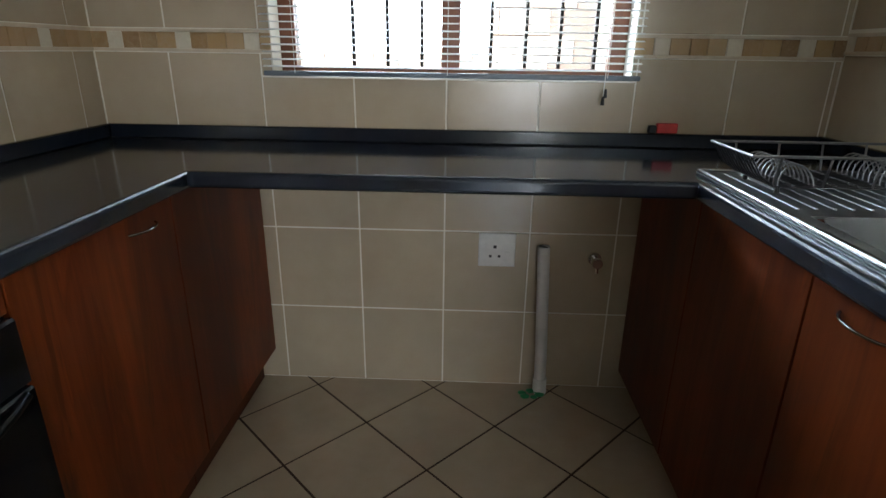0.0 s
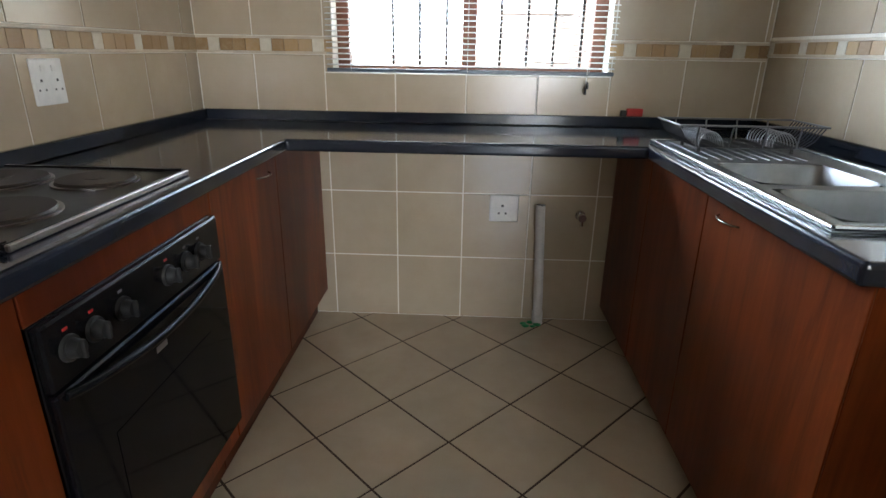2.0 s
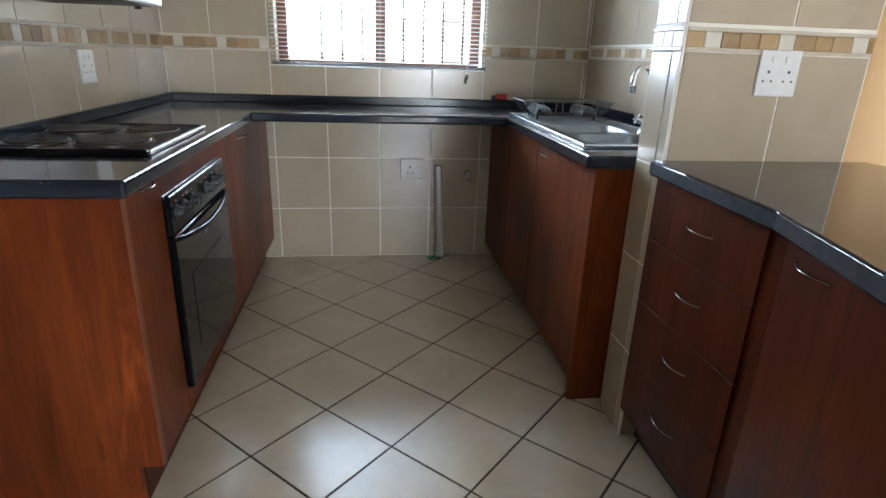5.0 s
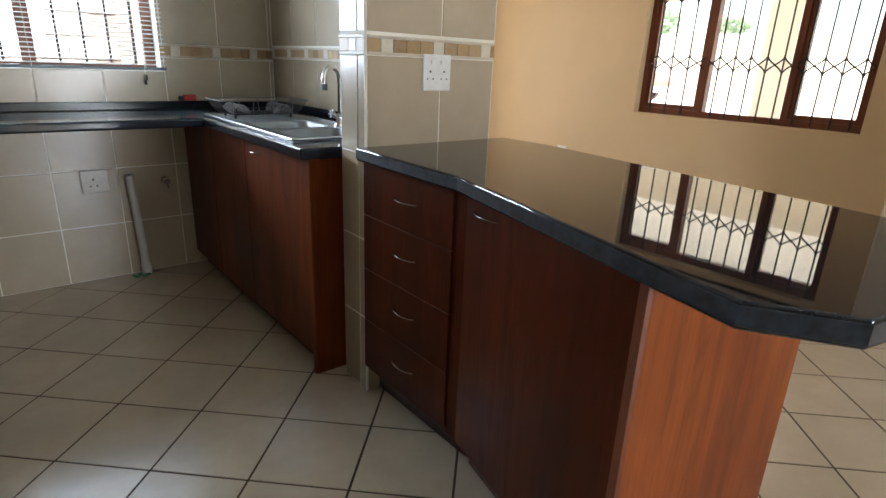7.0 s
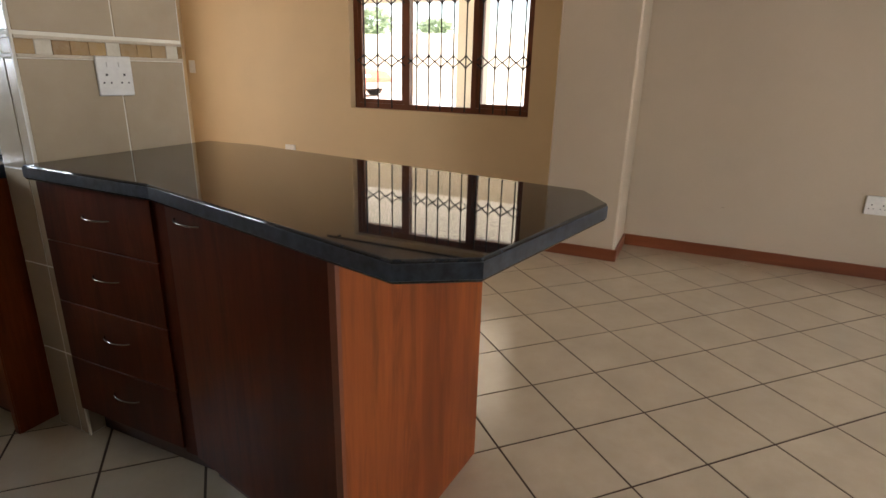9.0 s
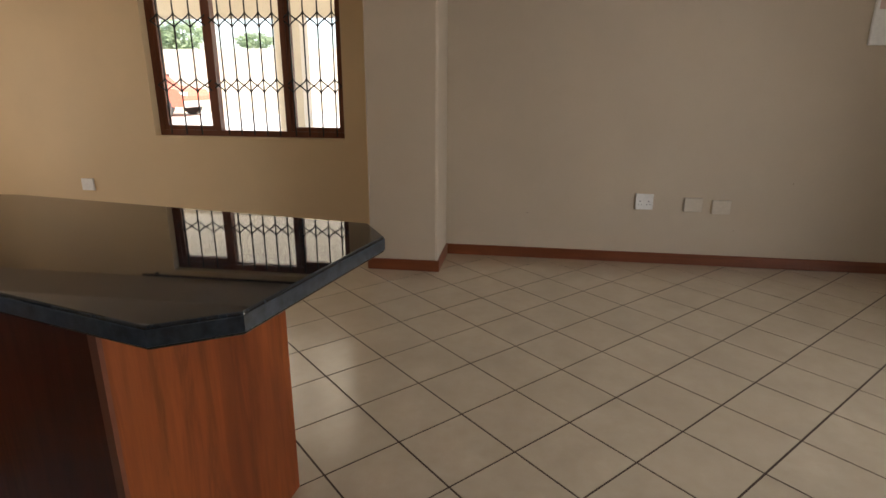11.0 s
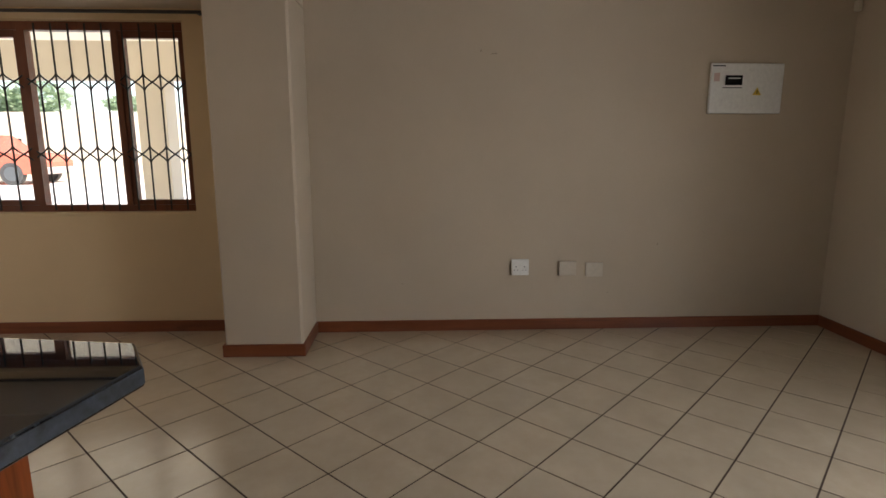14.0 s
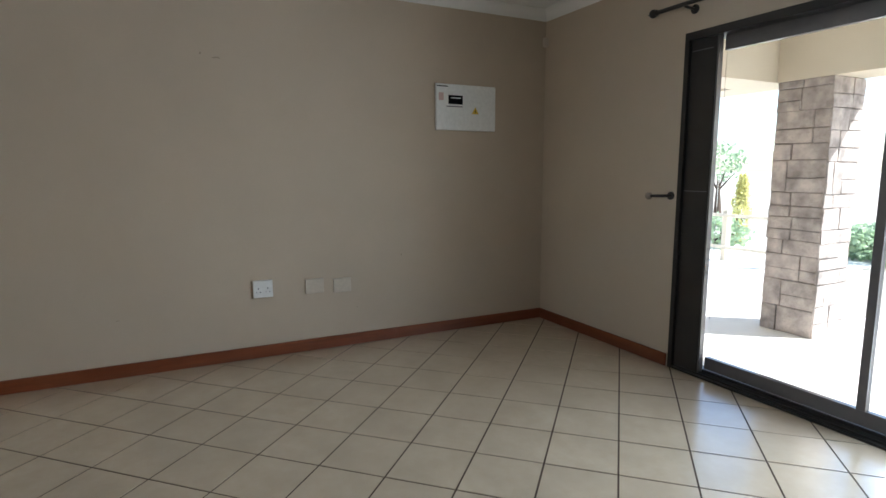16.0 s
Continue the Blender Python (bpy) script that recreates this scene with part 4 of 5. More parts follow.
part("window_sill", boxes((XW - 0.004, y0 + 0.001, z0 - 0.02, gx0, y1 - 0.001, z0 - 0.001), bevel=0.003), PAINT_WARM, dw)
SECTIONS = ((y0 + 0.03, M1 - 0.022, (0.111, 0.225, 0.338, 0.452), True), (M1 + 0.022, M2 - 0.022, (0.585, 0.694, 0.804, 0.914, 1.024), False), (M2 + 0.022, y1 - 0.04, (1.263, 1.398, 1.533), True))
for ya, yb, bars, opens in SECTIONS:
    pa, pb, za, zb = ya, yb, ZI, ZA
    if opens:
        part("casement", boxes((gx0 + 0.008, ya + 0.001, ZI + 0.001, gx0 + 0.058, ya + 0.034, ZA - 0.001), (gx0 + 0.008, yb - 0.034, ZI + 0.001, gx0 + 0.058, yb - 0.001, ZA - 0.001), (gx0 + 0.008, ya + 0.034, ZI + 0.001, gx0 + 0.058, yb - 0.034, ZI + 0.035), (gx0 + 0.008, ya + 0.034, ZA - 0.045, gx0 + 0.058, yb - 0.034, ZA - 0.001)), FRAME_WOOD, dw)
        pa, pb, za, zb = ya + 0.034, yb - 0.034, ZI + 0.035, ZA - 0.045
    pane = part("pane", boxes((gx0 + 0.03, pa, za, gx0 + 0.035, pb, zb)), GLASS, dw)
    pane.visible_shadow = False
    bx = gx0 - 0.012
    step = bars[1] - bars[0]
    for y in bars:
        part("burglar_bar", boxes((bx - 0.0045, y - 0.0045, z0 + 0.012, bx + 0.0045, y + 0.0045, z1 - 0.012)), IRON, dw)
    ends = [bars[0] - step, *bars, bars[-1] + step]
    for zc in (1.27, 1.755):
        for ka, kb in zip(ends, ends[1:]):
            for up in (1, -1):
                pts = []
                for j in range(13):
                    a = j / 12
                    yy = ka + (kb - ka) * (1 - math.cos(math.pi * a)) / 2
                    if ya - 0.01 < yy < yb + 0.01:
                        pts.append((bx, yy, zc + up * 0.062 * (1 - 2 * a)))
                if len(pts) > 2:
                    part("bar_scroll", tube(bmesh.new(), pts, 0.0055, 6), IRON, dw, smooth=60)
rod2 = thing("curtain_rod", (XW - 0.07, 0.83, 2.2), "dark metal curtain rod above the window", "curtain rod")
bm = bmesh.new()
tube(bm, [(XW - 0.07, -0.15, 2.18), (XW - 0.07, 1.9, 2.18)], 0.011, 12)
part("rod", bm, DARK_ALU, rod2, smooth=60)
for y in (-0.1, 1.8):
    part("bracket", boxes((XW - 0.07, y - 0.008, 2.173, XW - 0.001, y + 0.008, 2.187)), DARK_ALU, rod2)

# ---- sliding door ----
sd = tagged(new("door_1"), "dark bronze aluminium sliding glass door to the patio", "door", kind="structure")
sd.location = (1.8, YS - 0.08, 0)
sx0, sx1, _, sz1 = SD
part("door_frame", boxes((sx1 - 0.03, YS - 0.15, 0, sx1, YS + 0.006, sz1), (sx0, YS - 0.15, 0, sx0 + 0.05, YS + 0.006, sz1), (sx0 + 0.05, YS - 0.15, sz1 - 0.045, sx1 - 0.03, YS + 0.006, sz1)), DARK_ALU, sd)
part("track", boxes((sx0 + 0.05, YS - 0.15, 0.0, sx1 - 0.03, YS - 0.02, 0.022), (sx0 + 0.05, YS - 0.066, 0.0225, sx1 - 0.03, YS - 0.06, 0.04), (sx0 + 0.05, YS - 0.018, 0.0, sx1 - 0.03, YS + 0.004, 0.012)), DARK_ALU, sd)
LX = 2.785
fixed = part("stile", boxes((LX, YS - 0.055, 0.0225, sx1 - 0.03, YS - 0.015, sz1 - 0.046), bevel=0.002), DARK_ALU, sd, "wide dark bronze stile")
part("lock_strip", boxes((LX + 0.006, YS - 0.0148, 1.12, sx1 - 0.036, YS - 0.0135, 1.125), (LX + 0.02, YS - 0.0148, 1.935, sx1 - 0.04, YS - 0.0135, 1.94)), GREY_ALU, fixed)
part("stile_edge", boxes((LX - 0.012, YS - 0.055, 0.0225, LX - 0.0005, YS - 0.02, sz1 - 0.046)), GREY_ALU, sd)
part("leaf_rail", boxes((sx0 + 0.05, YS - 0.105, 0.041, LX - 0.0125, YS - 0.07, 0.115), (sx0 + 0.05, YS - 0.105, sz1 - 0.125, LX - 0.0125, YS - 0.07, sz1 - 0.046)), GREY_ALU, sd, "grey aluminium leaf rails")
part("leaf_stile", boxes((1.90, YS - 0.105, 0.1155, 1.94, YS - 0.07, sz1 - 0.1255)), GREY_ALU, sd)
for xa, xb in ((sx0 + 0.05, 1.90), (1.94, LX - 0.0125)):
    pane = part("pane", boxes((xa, YS - 0.09, 0.1155, xb, YS - 0.085, sz1 - 0.1255)), GLASS, sd)
    pane.visible_shadow = False
rod = thing("curtain_rod", (2.0, YS + 0.09, 2.19), "dark metal curtain rod with ball finial above the sliding door", "curtain rod")
bm = bmesh.new()
tube(bm, [(3.13, YS + 0.085, 2.19), (0.3, YS + 0.085, 2.19)], 0.0125, 12)
part("rod", bm, DARK_ALU, rod, smooth=60)
bm = bmesh.new()
bmesh.ops.create_uvsphere(bm, u_segments=16, v_segments=10, radius=0.026, matrix=Matrix.Translation((3.165, YS + 0.085, 2.19)))
cyl(bm, (3.135, YS + 0.085, 2.19), (3.145, YS + 0.085, 2.19), 0.018, seg=14)
cyl(bm, (3.188, YS + 0.085, 2.19), (3.205, YS + 0.085, 2.19), 0.008, 0.002, 10)
part("finial", bm, DARK_ALU, rod, smooth=60)
for x in (2.93, 0.5):
    bm = bmesh.new()
    cyl(bm, (x, YS + 0.001, 2.17), (x, YS + 0.01, 2.17), 0.026, seg=16)
    tube(bm, [(x, YS + 0.01, 2.17), (x, YS + 0.085, 2.175)], 0.008, 10)
    part("bracket", bm, DARK_ALU, rod, smooth=50)
hook = thing("curtain_holdback", (3.05, YS + 0.001, 1.09), "dark metal curtain holdback with a glass ball", "curtain holdback")
bm = bmesh.new()
cyl(bm, (3.03, YS + 0.0008, 1.09), (3.03, YS + 0.009, 1.09), 0.025, seg=16)
tube(bm, [(3.03, YS + 0.008, 1.09), (3.035, YS + 0.06, 1.09), (3.05, YS + 0.075, 1.09), (3.12, YS + 0.075, 1.087)], 0.009, 10)
part("arm", bm, DARK_ALU, hook, smooth=50)
bm = bmesh.new()
bmesh.ops.create_uvsphere(bm, u_segments=14, v_segments=8, radius=0.022, matrix=Matrix.Translation((3.14, YS + 0.075, 1.086)))
part("ball", bm, plain("smoky_ball", (0.35, 0.3, 0.26), 0.12), hook, smooth=60)

# ---- distribution board and sensor ----
db = thing("distribution_board", (XF, -3.79, 1.735), "white electrical distribution board with a dark meter window and warning label", "distribution board")
DY0, DY1, DZ0, DZ1 = -3.535, -4.045, 1.565, 1.90
part("cover", boxes((XF - 0.026, DY1, DZ0, XF - 0.0008, DY0, DZ1), bevel=0.004), PLASTIC, db)
XD = XF - 0.0262
part("meter_window", boxes((XD - 0.003, -3.755, 1.755, XD, -3.635, 1.82), bevel=0.001), BLACK, db, "black meter display")
part("display_text", boxes((XD - 0.0036, -3.74, 1.797, XD - 0.0031, -3.655, 1.804)), PLASTIC, db)
part("printed_line", boxes((XD - 0.0012, -3.755, 1.735, XD - 0.0002, -3.62, 1.742)), GREY_ALU, db)
part("maker_strip", boxes((XD - 0.0012, -3.63, 1.878, XD - 0.0002, -3.54, 1.886)), IRON, db)
part("inspection_label", boxes((XD - 0.0012, -3.595, 1.78, XD - 0.0002, -3.555, 1.835)), PINK, db)
part("breaker_flap", boxes((XD - 0.003, -3.80, 1.62, XD - 0.0002, -3.62, 1.675), bevel=0.001), PLASTIC, db)
bm = bmesh.new()
tri = [(-3.895, 1.69), (-3.835, 1.69), (-3.865, 1.74)]
a3 = [bm.verts.new((XD - 0.0015, y, z)) for y, z in tri]
b3 = [bm.verts.new((XD - 0.0002, y, z)) for y, z in tri]
bm.faces.new(a3)
bm.faces.new(b3[::-1])
for i in range(3):
    bm.faces.new((a3[i], a3[(i + 1) % 3], b3[(i + 1) % 3], b3[i]))
warn = part("warning_label", bm, YELLOW, db, "yellow triangular warning label")
part("bolt_mark", boxes((XD - 0.0022, -3.868, 1.698, XD - 0.0016, -3.862, 1.722)), IRON, warn)
db.location.z -= 0.018
sensor = thing("alarm_sensor", (XF, YS, 2.25), "small white alarm sensor in the corner of the room", "sensor")
part("housing", boxes((XF - 0.06, YS + 0.012, 2.22, XF - 0.018, YS + 0.05, 2.29), bevel=0.008), BEIGE_PLASTIC, sensor)
part("bracket", boxes((XF - 0.017, YS + 0.001, 2.24, XF - 0.001, YS + 0.03, 2.27)), BEIGE_PLASTIC, sensor)

for sy, sz, sw, sh in ((-2.02, 1.93, 0.05, 0.012), (-1.95, 1.945, 0.012, 0.02), (-2.9, 0.27, 0.012, 0.006), (-3.25, 0.62, 0.008, 0.02), (-1.4, 0.35, 0.02, 0.006)):
    m = prism([(0, 0), (sw * 0.5, sh * 0.3), (sw, sh * 0.1), (sw * 0.8, sh), (sw * 0.2, sh * 0.7)], -0.0004, 0.0004)
    for v in m.verts:
        v.co = Vector((XF - 0.0006 - v.co.z, sy - v.co.x, sz + v.co.y))
    part("scuff_mark", m, SCUFF, wall_far)

# ---- outside ----
ground = solo("ground", boxes((-400, -400, -0.6, 400, 400, -0.10)), GROUND, "pale dry ground", "ground", "structure")
floor_base = solo("floor", boxes((XO, YS - T, -0.1, XW, 0.25, -0.0022), (XL - 0.15, 0.25, -0.1, XW, YB + 0.15, -0.0022), (XP - 0.09, YB + 0.15, -0.1, XW, YN, -0.0022)), FLOOR_GROUT, "beige ceramic floor tiles laid diagonally with brown grout", "floor", "structure")
patio = solo("pavement", boxes((-3.5, -7.1, -0.099, 5.6, YS - T - 0.001, -0.03)), PAVING, "pale patio paving outside the sliding door", "pavement", "structure")
bm = bmesh.new()
prof = [(XW + T, -0.0985), (40, -0.0985), (40, 0.27), (14.5, 0.27), (8.0, -0.06), (XW + T, -0.06)]
ends = [[bm.verts.new((x, y, z)) for x, z in prof] for y in (-12, 34)]
for i in range(6):
    bm.faces.new((ends[0][i], ends[0][(i + 1) % 6], ends[1][(i + 1) % 6], ends[1][i]))
bm.faces.new(ends[0])
bm.faces.new(ends[1][::-1])
solo("road", bm, PAVING, "pale sunlit driveway outside the window", "driveway", "structure")
solo("patio_ceiling", boxes((-3.5, -6.95, 2.36, 5.6, YS - T - 0.001, 2.5)), WHITE_PAINT, "white patio ceiling", "ceiling", "structure")
beam = solo("wall_patio_beam", boxes((-3.5, -6.44, 1.92, 5.6, -6.04, 2.359), (3.39, -6.039, 1.92, 3.78, YS - T - 0.001, 2.359)), CREAM, "cream plastered patio beam", "beam", "structure")
outer = solo("wall_outer", boxes((XW + T + 0.001, -0.9, 0, XW + T + 0.03, 0.0, 2.5)), CREAM, "cream plastered outer wall", "wall", "structure")
solo("wall_porch_beam", boxes((9.6, -5.0, 2.35, 9.85, 12, 2.92)), CREAM, "cream plastered carport beam", "beam", "structure")
carport = solo("carport_ceiling", boxes((XW + T, -5.0, 2.921, 9.85, 12, 2.925)), SHEET, "cream translucent carport roof sheeting", "ceiling", "structure")
porch_column = solo("porch_column", boxes((9.5, 2.38, -0.06, 9.88, 2.82, 2.349)), CREAM, "cream plastered carport column", "column")


def stone_column(x0, y0, x1, y1, z0, z1):
    col = thing("stone_column", ((x0 + x1) / 2, (y0 + y1) / 2, z0), "patio column clad in rough brown sandstone blocks", "column")
    part("core", boxes((x0 + 0.012, y0 + 0.012, z0, x1 - 0.012, y1 - 0.012, z1)), MORTAR, col)
    for axis, s in ((0, 0), (0, 1), (1, 0), (1, 1)):
        a0, a1 = ((x0, x1), (y0, y1))[axis]
        z = z0
        while z < z1 - 0.01:
            h = random.uniform(0.1, 0.25)
            if z1 - z - h < 0.06:
                h = z1 - z
            u = a0
            while u < a1 - 0.005:
                w = random.uniform(0.1, 0.3)
                if a1 - u - w < 0.08:
                    w = a1 - u
                halves = [(z, z + h)] if h < 0.15 or random.random() < 0.5 else [(z, z + h * 0.45), (z + h * 0.45, z + h)]
                for za, zb in halves:
                    o = random.uniform(-0.003, 0.009)
                    g = 0.003
                    if axis == 0:
                        f = (y0 - o, y0 + 0.011) if s == 0 else (y1 - 0.011, y1 + o)
                        r = (u + g, f[0], za + g, u + w - g, f[1], zb - g)
                    else:
                        f = (x0 - o, x0 + 0.011) if s == 0 else (x1 - 0.011, x1 + o)
                        r = (f[0], u + g, za + g, f[1], u + w - g, zb - g)
                    bm = boxes(r, bevel=0.004)
                    for v in bm.verts:
                        v.co += Vector((random.uniform(-1, 1), random.uniform(-1, 1), random.uniform(-1, 1))) * 0.0035
                    part("stone", bm, STONE, col)
                u += w
            z += h
    return col


stone_column(2.965, -6.44, 3.375, -6.04, -0.03, 1.92)


def leaf_cloud(bm, blobs, count, size):
    for _ in range(count):
        c, r = random.choice(blobs)
        d = Vector((random.gauss(0, 1), random.gauss(0, 1), random.gauss(0, 1))).normalized()
        p = Vector(c) + Vector((d.x * r[0], d.y * r[1], d.z * r[2])) * random.uniform(0.55, 1.05)
        u = Vector((random.gauss(0, 1), random.gauss(0, 1), random.gauss(0, 1))).normalized()
        w = u.orthogonal().normalized()
        s = size * random.uniform(0.6, 1.4)
        bm.faces.new([bm.verts.new(p + v) for v in (u * s, w * s * 0.45, -u * s, -w * s * 0.45)])
    return bm


def bush(name, label, at, blobs, count, size, material, trunk):
    ob = thing(name, at, label, "tree" if trunk > 0.5 else "shrub")
    bm = bmesh.new()
    x, y, z = at
    cyl(bm, (x, y, z), (x + 0.05, y, z + trunk), 0.06 if trunk < 1 else 0.12, 0.03, 10)
    for k in range(5):
        a = math.tau * k / 5
        cyl(bm, (x + 0.04, y, z + trunk * 0.7), (x + 0.5 * blobs[0][1][0] * math.cos(a), y + 0.5 * blobs[0][1][0] * math.sin(a), z + trunk + 0.3 * blobs[0][1][2]), 0.03, 0.01, 7)
    part("trunk", bm, BARK, ob, smooth=60)
    moved = [((x + c[0], y + c[1], z + c[2]), r) for c, r in blobs]
    part("crown", leaf_cloud(bmesh.new(), moved, count, size), material, ob)
    return ob


bush("shrub", "low green garden shrub beyond the patio", (4.75, -10.8, -0.1), [((0, 0, 0.3), (0.55, 0.45, 0.3)), ((0.35, -0.2, 0.25), (0.35, 0.35, 0.25))], 1500, 0.05, LEAF, 0.2)
bush("conifer", "slim golden conifer in the garden", (6.95, -10.8, -0.1), [((0, 0, 0.55), (0.17, 0.17, 0.55)), ((0, 0, 1.0), (0.1, 0.1, 0.32))], 1500, 0.035, LEAF_YELLOW, 0.4)
bush("tree", "light green leafy tree beyond the garden", (11.1, -15.7, -0.1), [((0, 0, 1.6), (0.7, 0.6, 0.55)), ((0.9, 0.2, 1.3), (0.6, 0.5, 0.45))], 800, 0.07, LEAF, 1.1)
bush("shrub", "green shrub beside the rail fence", (6.95, -10.2, -0.1), [((0, 0, 0.3), (0.6, 0.4, 0.3))], 700, 0.05, LEAF, 0.2)
bush("tree", "green tree behind the boundary wall", (20.6, 11.5, 0.2), [((0, 0, 2.75), (1.0, 1.1, 0.6)), ((0.2, 1.0, 2.6), (0.8, 0.9, 0.5))], 2600, 0.1, LEAF, 2.0)
bush("tree", "small green tree behind the boundary wall", (20.9, 8.7, 0.2), [((0, 0, 2.6), (0.6, 0.7, 0.28))], 700, 0.09, LEAF, 2.0)
rail = thing("garden_fence", (6.3, -9.0, -0.1), "low pale timber rail fence in the garden", "fence")
for x in (5.0, 5.9, 6.8, 7.7):
    part("post", boxes((x - 0.04, -9.05, -0.1, x + 0.04, -8.95, 0.68), bevel=0.005), CREAM, rail)
for z in (0.12, 0.58):
    part("rail", boxes((5.0, -8.949, z, 7.7, -8.91, z + 0.045), bevel=0.004), CREAM, rail)
boundary = solo("wall_boundary", boxes((19.2, -14, 0.0, 19.45, 34, 2.42)), CREAM, "pale boundary wall across the driveway", "wall", "structure")

yard_wall = solo("wall_yard", boxes((-9.0, 5.22, -0.1, 1.45, 5.42, 2.9)), MORTAR, "pale sunlit block wall across the yard", "wall", "structure")
block_me = mesh_from(boxes((-0.195, -0.012, -0.094, 0.195, 0.0, 0.094), bevel=0.004), "block", BLOCK)
for row in range(15):
    for k in range(12):
        bx = -2.9 + 0.4 * k + (0.2 if row % 2 else 0.0)
        if bx < 1.25:
            b_ = new("block", block_me)
            b_.parent = yard_wall
            b_.location = (bx, 5.219 - random.uniform(0, 0.004), 0.0 + 0.1 + 0.2 * row - 0.1)


def car(x, y, z):
    """A parked hatchback that faces -y, seen from its side."""
    c = thing("car", (x, y, z), "red hatchback parked on the driveway", "car")
    prof = [(-1.9, 0.3), (-1.95, 0.62), (-1.75, 0.82), (-0.95, 0.93), (-0.35, 1.38), (0.95, 1.44), (1.65, 1.05), (1.9, 0.9), (1.92, 0.4), (1.85, 0.28)]
    bm = bmesh.new()
    rings = []
    for sx, k in ((-0.84, 0.0), (-0.70, 1.0), (0.70, 1.0), (0.84, 0.0)):
        rings.append([bm.verts.new((x + sx, y + py, z + (pz if pz < 0.95 or k else 0.93 + (pz - 0.93) * 0.1))) for py, pz in prof])
    n = len(prof)
    for a, b in zip(rings, rings[1:]):
        for i in range(n):
            bm.faces.new((a[i], a[(i + 1) % n], b[(i + 1) % n], b[i]))
    bm.faces.new(rings[0])
    bm.faces.new(rings[-1][::-1])
    part("body", bm, CAR_RED, c, smooth=35)
    for sx in (-1, 1):
        part("side_window", boxes((x + sx * 0.745, y - 0.55, z + 0.98, x + sx * 0.765, y + 1.15, z + 1.3), bevel=0.01), CAR_GLASS, c)
    part("headlight", boxes((x - 0.80, y - 1.93, z + 0.62, x - 0.5, y - 1.80, z + 0.74), bevel=0.02), PLASTIC, c)
    part("bumper", boxes((x - 0.8, y - 2.0, z + 0.28, x + 0.8, y - 1.88, z + 0.48), bevel=0.03), BUMPER, c)
    for sx in (-0.86, 0.70):
        for wy in (-1.25, 1.2):
            bm = bmesh.new()
            cyl(bm, (x + sx, y + wy, z + 0.31), (x + sx + 0.17, y + wy, z + 0.31), 0.31, seg=28)
            w = part("wheel", bm, TYRE, c, smooth=40)
            bm = bmesh.new()
            xo = x + sx - 0.004 if sx < 0 else x + sx + 0.174
            cyl(bm, (xo - 0.003, y + wy, z + 0.31), (xo + 0.003, y + wy, z + 0.31), 0.2, seg=24)
            part("rim", bm, STEEL, w)
    return c


car(17.3, 11.0, 0.27)

# ---- wall tiles and mosaic band ----
TW = 0.2925
ROWS_Z = [(0.0, 0.3), (0.3, 0.6), (0.6, 0.9), (0.9, 1.168), (1.236, 1.536), (1.536, 1.836), (1.836, 2.136), (2.136, 2.50)]
JOINT = 0.0027


def spread(lo, hi, start):
    k = math.ceil((lo - start) / TW + 1e-6)
    cuts = [lo]
    while start + k * TW < hi - 1e-6:
        if start + k * TW > lo + 0.012:
            cuts.append(start + k * TW)
        k += 1
    return list(zip(cuts, cuts[1:] + [hi]))


tile_cache = {}


def slab_mesh(key, name, sx, sy, sz, material):
    """A shared slab, its back at y = 0 and its face at y = -sy, bevelled."""
    if key not in tile_cache:
        b = 0.0011
        bm = bmesh.new()
        lo = [bm.verts.new((sgx * sx / 2, 0, sgz * sz / 2)) for sgx, sgz in ((-1, -1), (1, -1), (1, 1), (-1, 1))]
        mid = [bm.verts.new((v.co.x, -sy + b, v.co.z)) for v in lo]
        hi = [bm.verts.new((sgx * (sx / 2 - b), -sy, sgz * (sz / 2 - b))) for sgx, sgz in ((-1, -1), (1, -1), (1, 1), (-1, 1))]
        for a, c in ((lo, mid), (mid, hi)):
            for i in range(4):
                bm.faces.new((a[i], a[(i + 1) % 4], c[(i + 1) % 4], c[i]))
        bm.faces.new(hi)
        tile_cache[key] = mesh_from(bm, name, material)
    return tile_cache[key]


def place_slab(name, parent, face, u, at, z, w, h, material, thick=TF):
    me = slab_mesh((name, round(w, 3), round(h, 3)), name, w, thick, h, material)
    ob = new(name, me)
    ob.parent = parent
    if face == "-y":
        ob.location, ob.rotation_euler = (u, at, z), (0, 0, 0)
    elif face == "+x":
        ob.location, ob.rotation_euler = (at, u, z), (0, 0, radians(90))
    else:
        ob.location, ob.rotation_euler = (at, u, z), (0, 0, radians(-90))
    return ob


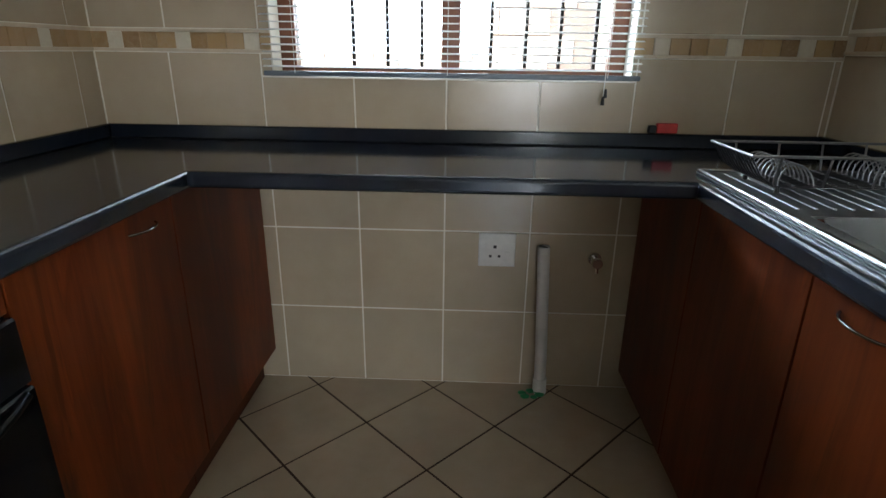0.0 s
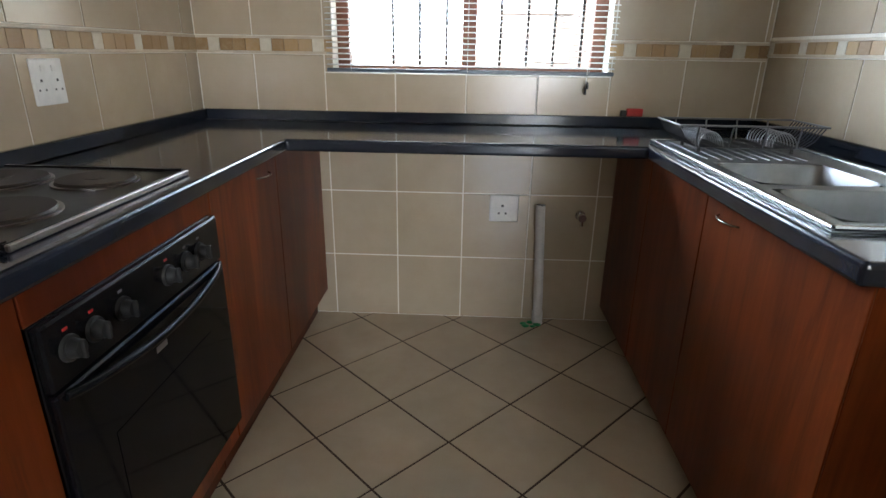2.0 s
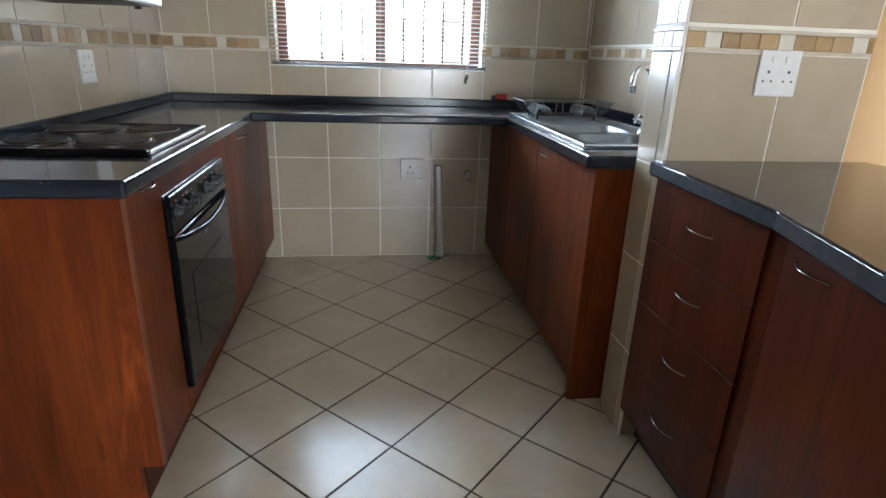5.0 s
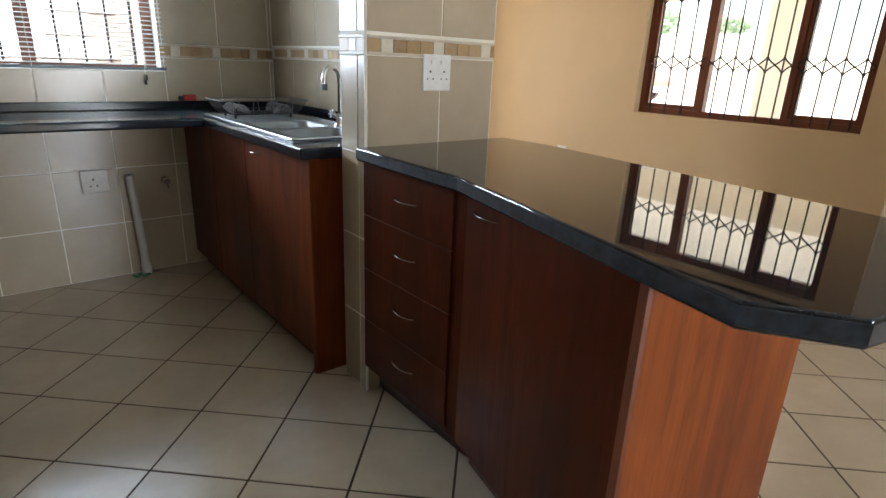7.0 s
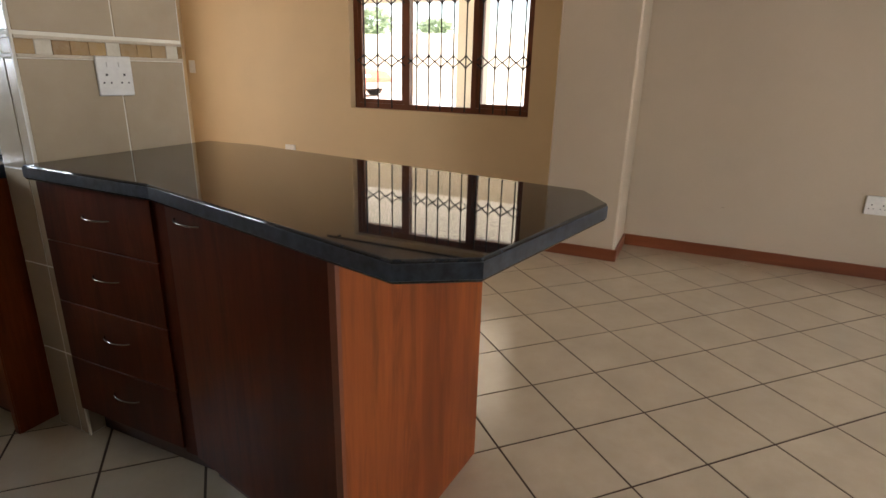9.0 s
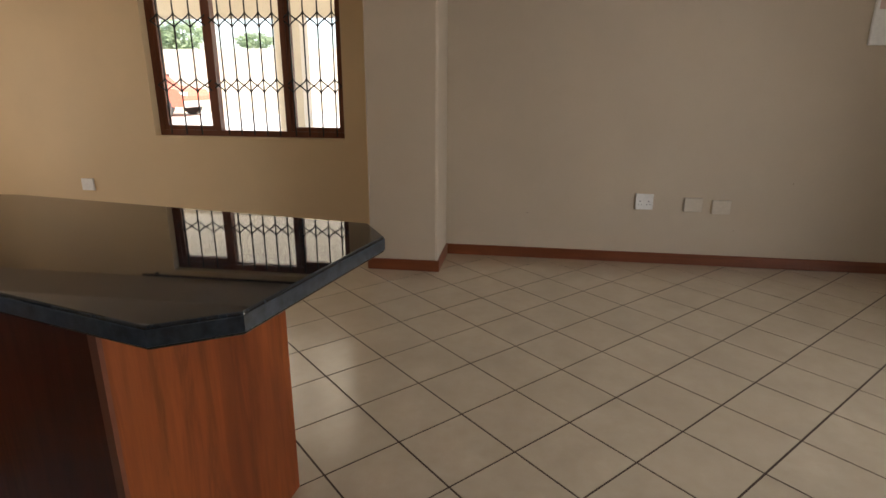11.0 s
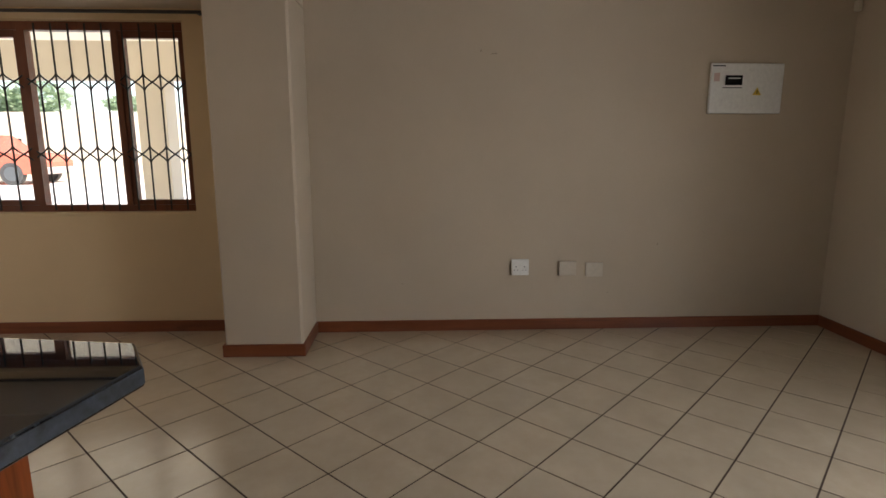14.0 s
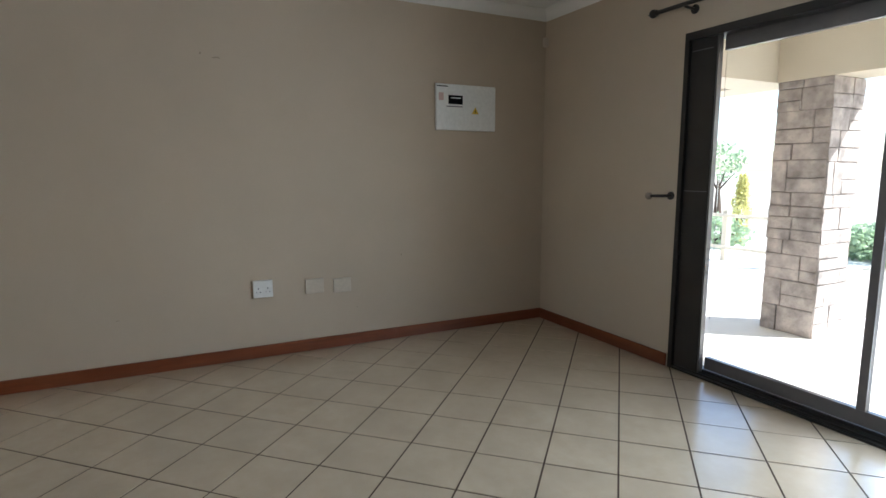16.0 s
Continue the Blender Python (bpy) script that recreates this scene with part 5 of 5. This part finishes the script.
def tiled(parent, face, at, lo, hi, start, hole=None, band=(1.168, 1.236)):
    dz = band[0] - 1.168
    for za, zb in ROWS_Z:
        if za >= 1.236:
            za, zb = za + dz, min(zb + dz, H)
        elif zb > 1.1:
            zb += dz
        for ua, ub in spread(lo, hi, start):
            cells = [(ua, ub, za, zb)]
            if hole:
                hx0, hx1, hz0, hz1 = hole
                out = []
                for a, b, c, d in cells:
                    if b <= hx0 or a >= hx1 or d <= hz0 or c >= hz1:
                        out.append((a, b, c, d))
                        continue
                    if c < hz0:
                        out.append((a, b, c, hz0))
                    if d > hz1:
                        out.append((a, b, hz1, d))
                    m0, m1 = max(c, hz0), min(d, hz1)
                    if a < hx0:
                        out.append((a, hx0, m0, m1))
                    if b > hx1:
                        out.append((hx1, b, m0, m1))
                cells = out
            for a, b, c, d in cells:
                if b - a > 0.01 and d - c > 0.01:
                    place_slab("tile", parent, face, (a + b) / 2, at, (c + d) / 2, b - a - JOINT * 2, d - c - JOINT * 2, WALL_TILE)
    runs = [(lo, hi)]
    if hole:
        runs = [(lo, hole[0]), (hole[1], hi)]
    for ra, rb in runs:
        for z in (band[0] + 0.005, band[1] - 0.005):
            place_slab("border_strip", parent, face, (ra + rb) / 2, at, z, rb - ra - 0.002, 0.009, BORDER, 0.0075)
        u, k = ra, 1
        while u < rb - 0.012:
            pale = k % 4 == 2
            w = min(0.048 if pale else random.choice((0.052, 0.056, 0.06)), rb - u)
            if rb - u - w < 0.015:
                w = rb - u
            place_slab("pale_mosaic_stone" if pale else "mosaic_stone", parent, face, u + w / 2, at, (band[0] + band[1]) / 2, w - 0.0012, band[1] - band[0] - 0.020, MOSAIC_PALE if pale else MOSAIC, 0.0045)
            u += w
            k += 1


tiled(wall_kitchen_back, "-y", YB, XL + 0.002, XR - 0.002, 0.397, (KW[0] - 0.001, KW[1] + 0.001, KW[2] - 0.002, KW[3]))
tiled(wall_kitchen_left, "+x", XL, 0.102, YB - 0.004, 2.215)
tiled(wall_kitchen_right, "-x", XR, 0.702, YB - 0.004, 2.33, None, (1.185, 1.245))
tiled(pillar, "-y", 0.538, 1.147, XP - 0.002, 1.147 + 0.30, None, (1.212, 1.272))
tiled(pillar, "-x", 1.145, 0.5385, 0.698, 0.0, None, (1.212, 1.272))
part("corner_trim", boxes((1.1385, 0.5315, 0, 1.147, 0.5405, H), bevel=0.002), GROUT, pillar, "pale tile edge trim")

# ---- floor tiles ----
FP, PHI = 0.305, radians(45.7)
FO = Vector((0.387, 0.548))
AX, AY = Vector((math.cos(PHI), math.sin(PHI))), Vector((-math.sin(PHI), math.cos(PHI)))
ROOM = (XO + 0.001, YS - T + 0.06, XW - 0.001, YN - 0.001)


def clipped(poly, rect):
    for axis, limit, keep in ((0, rect[0], 1), (1, rect[1], 1), (0, rect[2], -1), (1, rect[3], -1)):
        out = []
        for a, b in zip(poly, poly[1:] + poly[:1]):
            ina, inb = keep * (a[axis] - limit) >= 0, keep * (b[axis] - limit) >= 0
            if ina:
                out.append(a)
            if ina != inb:
                k = (limit - a[axis]) / (b[axis] - a[axis])
                out.append(a + (b - a) * k)
        poly = out
        if not poly:
            return []
    return poly


def tile_top(bm, poly, c):
    lo = [bm.verts.new((*(p - c), -0.012)) for p in poly]
    hi = [bm.verts.new((*(p - c), 0.0)) for p in poly]
    n = len(poly)
    for i in range(n):
        bm.faces.new((lo[i], lo[(i + 1) % n], hi[(i + 1) % n], hi[i]))
    bm.faces.new(hi)


half = FP / 2 - 0.004
whole_me = None
rest = bmesh.new()
near = 0
for i in range(-24, 25):
    for j in range(-24, 25):
        c = FO + AX * FP * (i + 0.5) + AY * FP * (j + 0.5)
        if not (ROOM[0] - 0.25 < c.x < ROOM[2] + 0.25 and ROOM[1] - 0.25 < c.y < ROOM[3] + 0.25):
            continue
        if (c.x < XP - 0.3 and c.y > YB + 0.25) or (c.x < XL - 0.25 and c.y > 0.4):
            continue
        sq = [c + AX * half * a + AY * half * b for a, b in ((-1, -1), (1, -1), (1, 1), (-1, 1))]
        west = XO + 0.001 if c.y < 0.2 else (XL - 0.15 if c.y < YB + 0.3 else XP - 0.09)
        north = 0.25 if c.x < XL - 0.1 else (YB + 0.15 if c.x < XP - 0.05 else YN - 0.001)
        poly = clipped(sq, (west, ROOM[1], ROOM[2], north))
        if len(poly) < 3:
            continue
        cut = any((a - b).length > 1e-6 for a, b in zip(poly, sq)) or len(poly) != 4
        if not cut and -4.4 < c.y < 2.2 and -0.1 < c.x < 4.2 and not (c.x > 1.9 and c.y > 0.4) and near < 300:
            near += 1
            if whole_me is None:
                bm = bmesh.new()
                tile_top(bm, sq, c)
                whole_me = mesh_from(bm, "floor_tile", FLOOR_TILE)
            ob = new("floor_tile", whole_me)
            ob.parent = floor_base
            ob.location = (c.x, c.y, random.uniform(-0.0004, 0.0004))
        else:
            bm2 = bmesh.new()
            mid = sum(poly, Vector((0, 0))) / len(poly)
            tile_top(bm2, poly, mid)
            bmesh.ops.translate(bm2, vec=(mid.x, mid.y, 0), verts=bm2.verts)
            tmp = bpy.data.meshes.new("tmp")
            bm2.to_mesh(tmp)
            bm2.free()
            rest.from_mesh(tmp)
            bpy.data.meshes.remove(tmp)
outer_tiles = part("floor_tile_rest", rest, FLOOR_TILE, floor_base)
tagged(outer_tiles, kind="stuff")
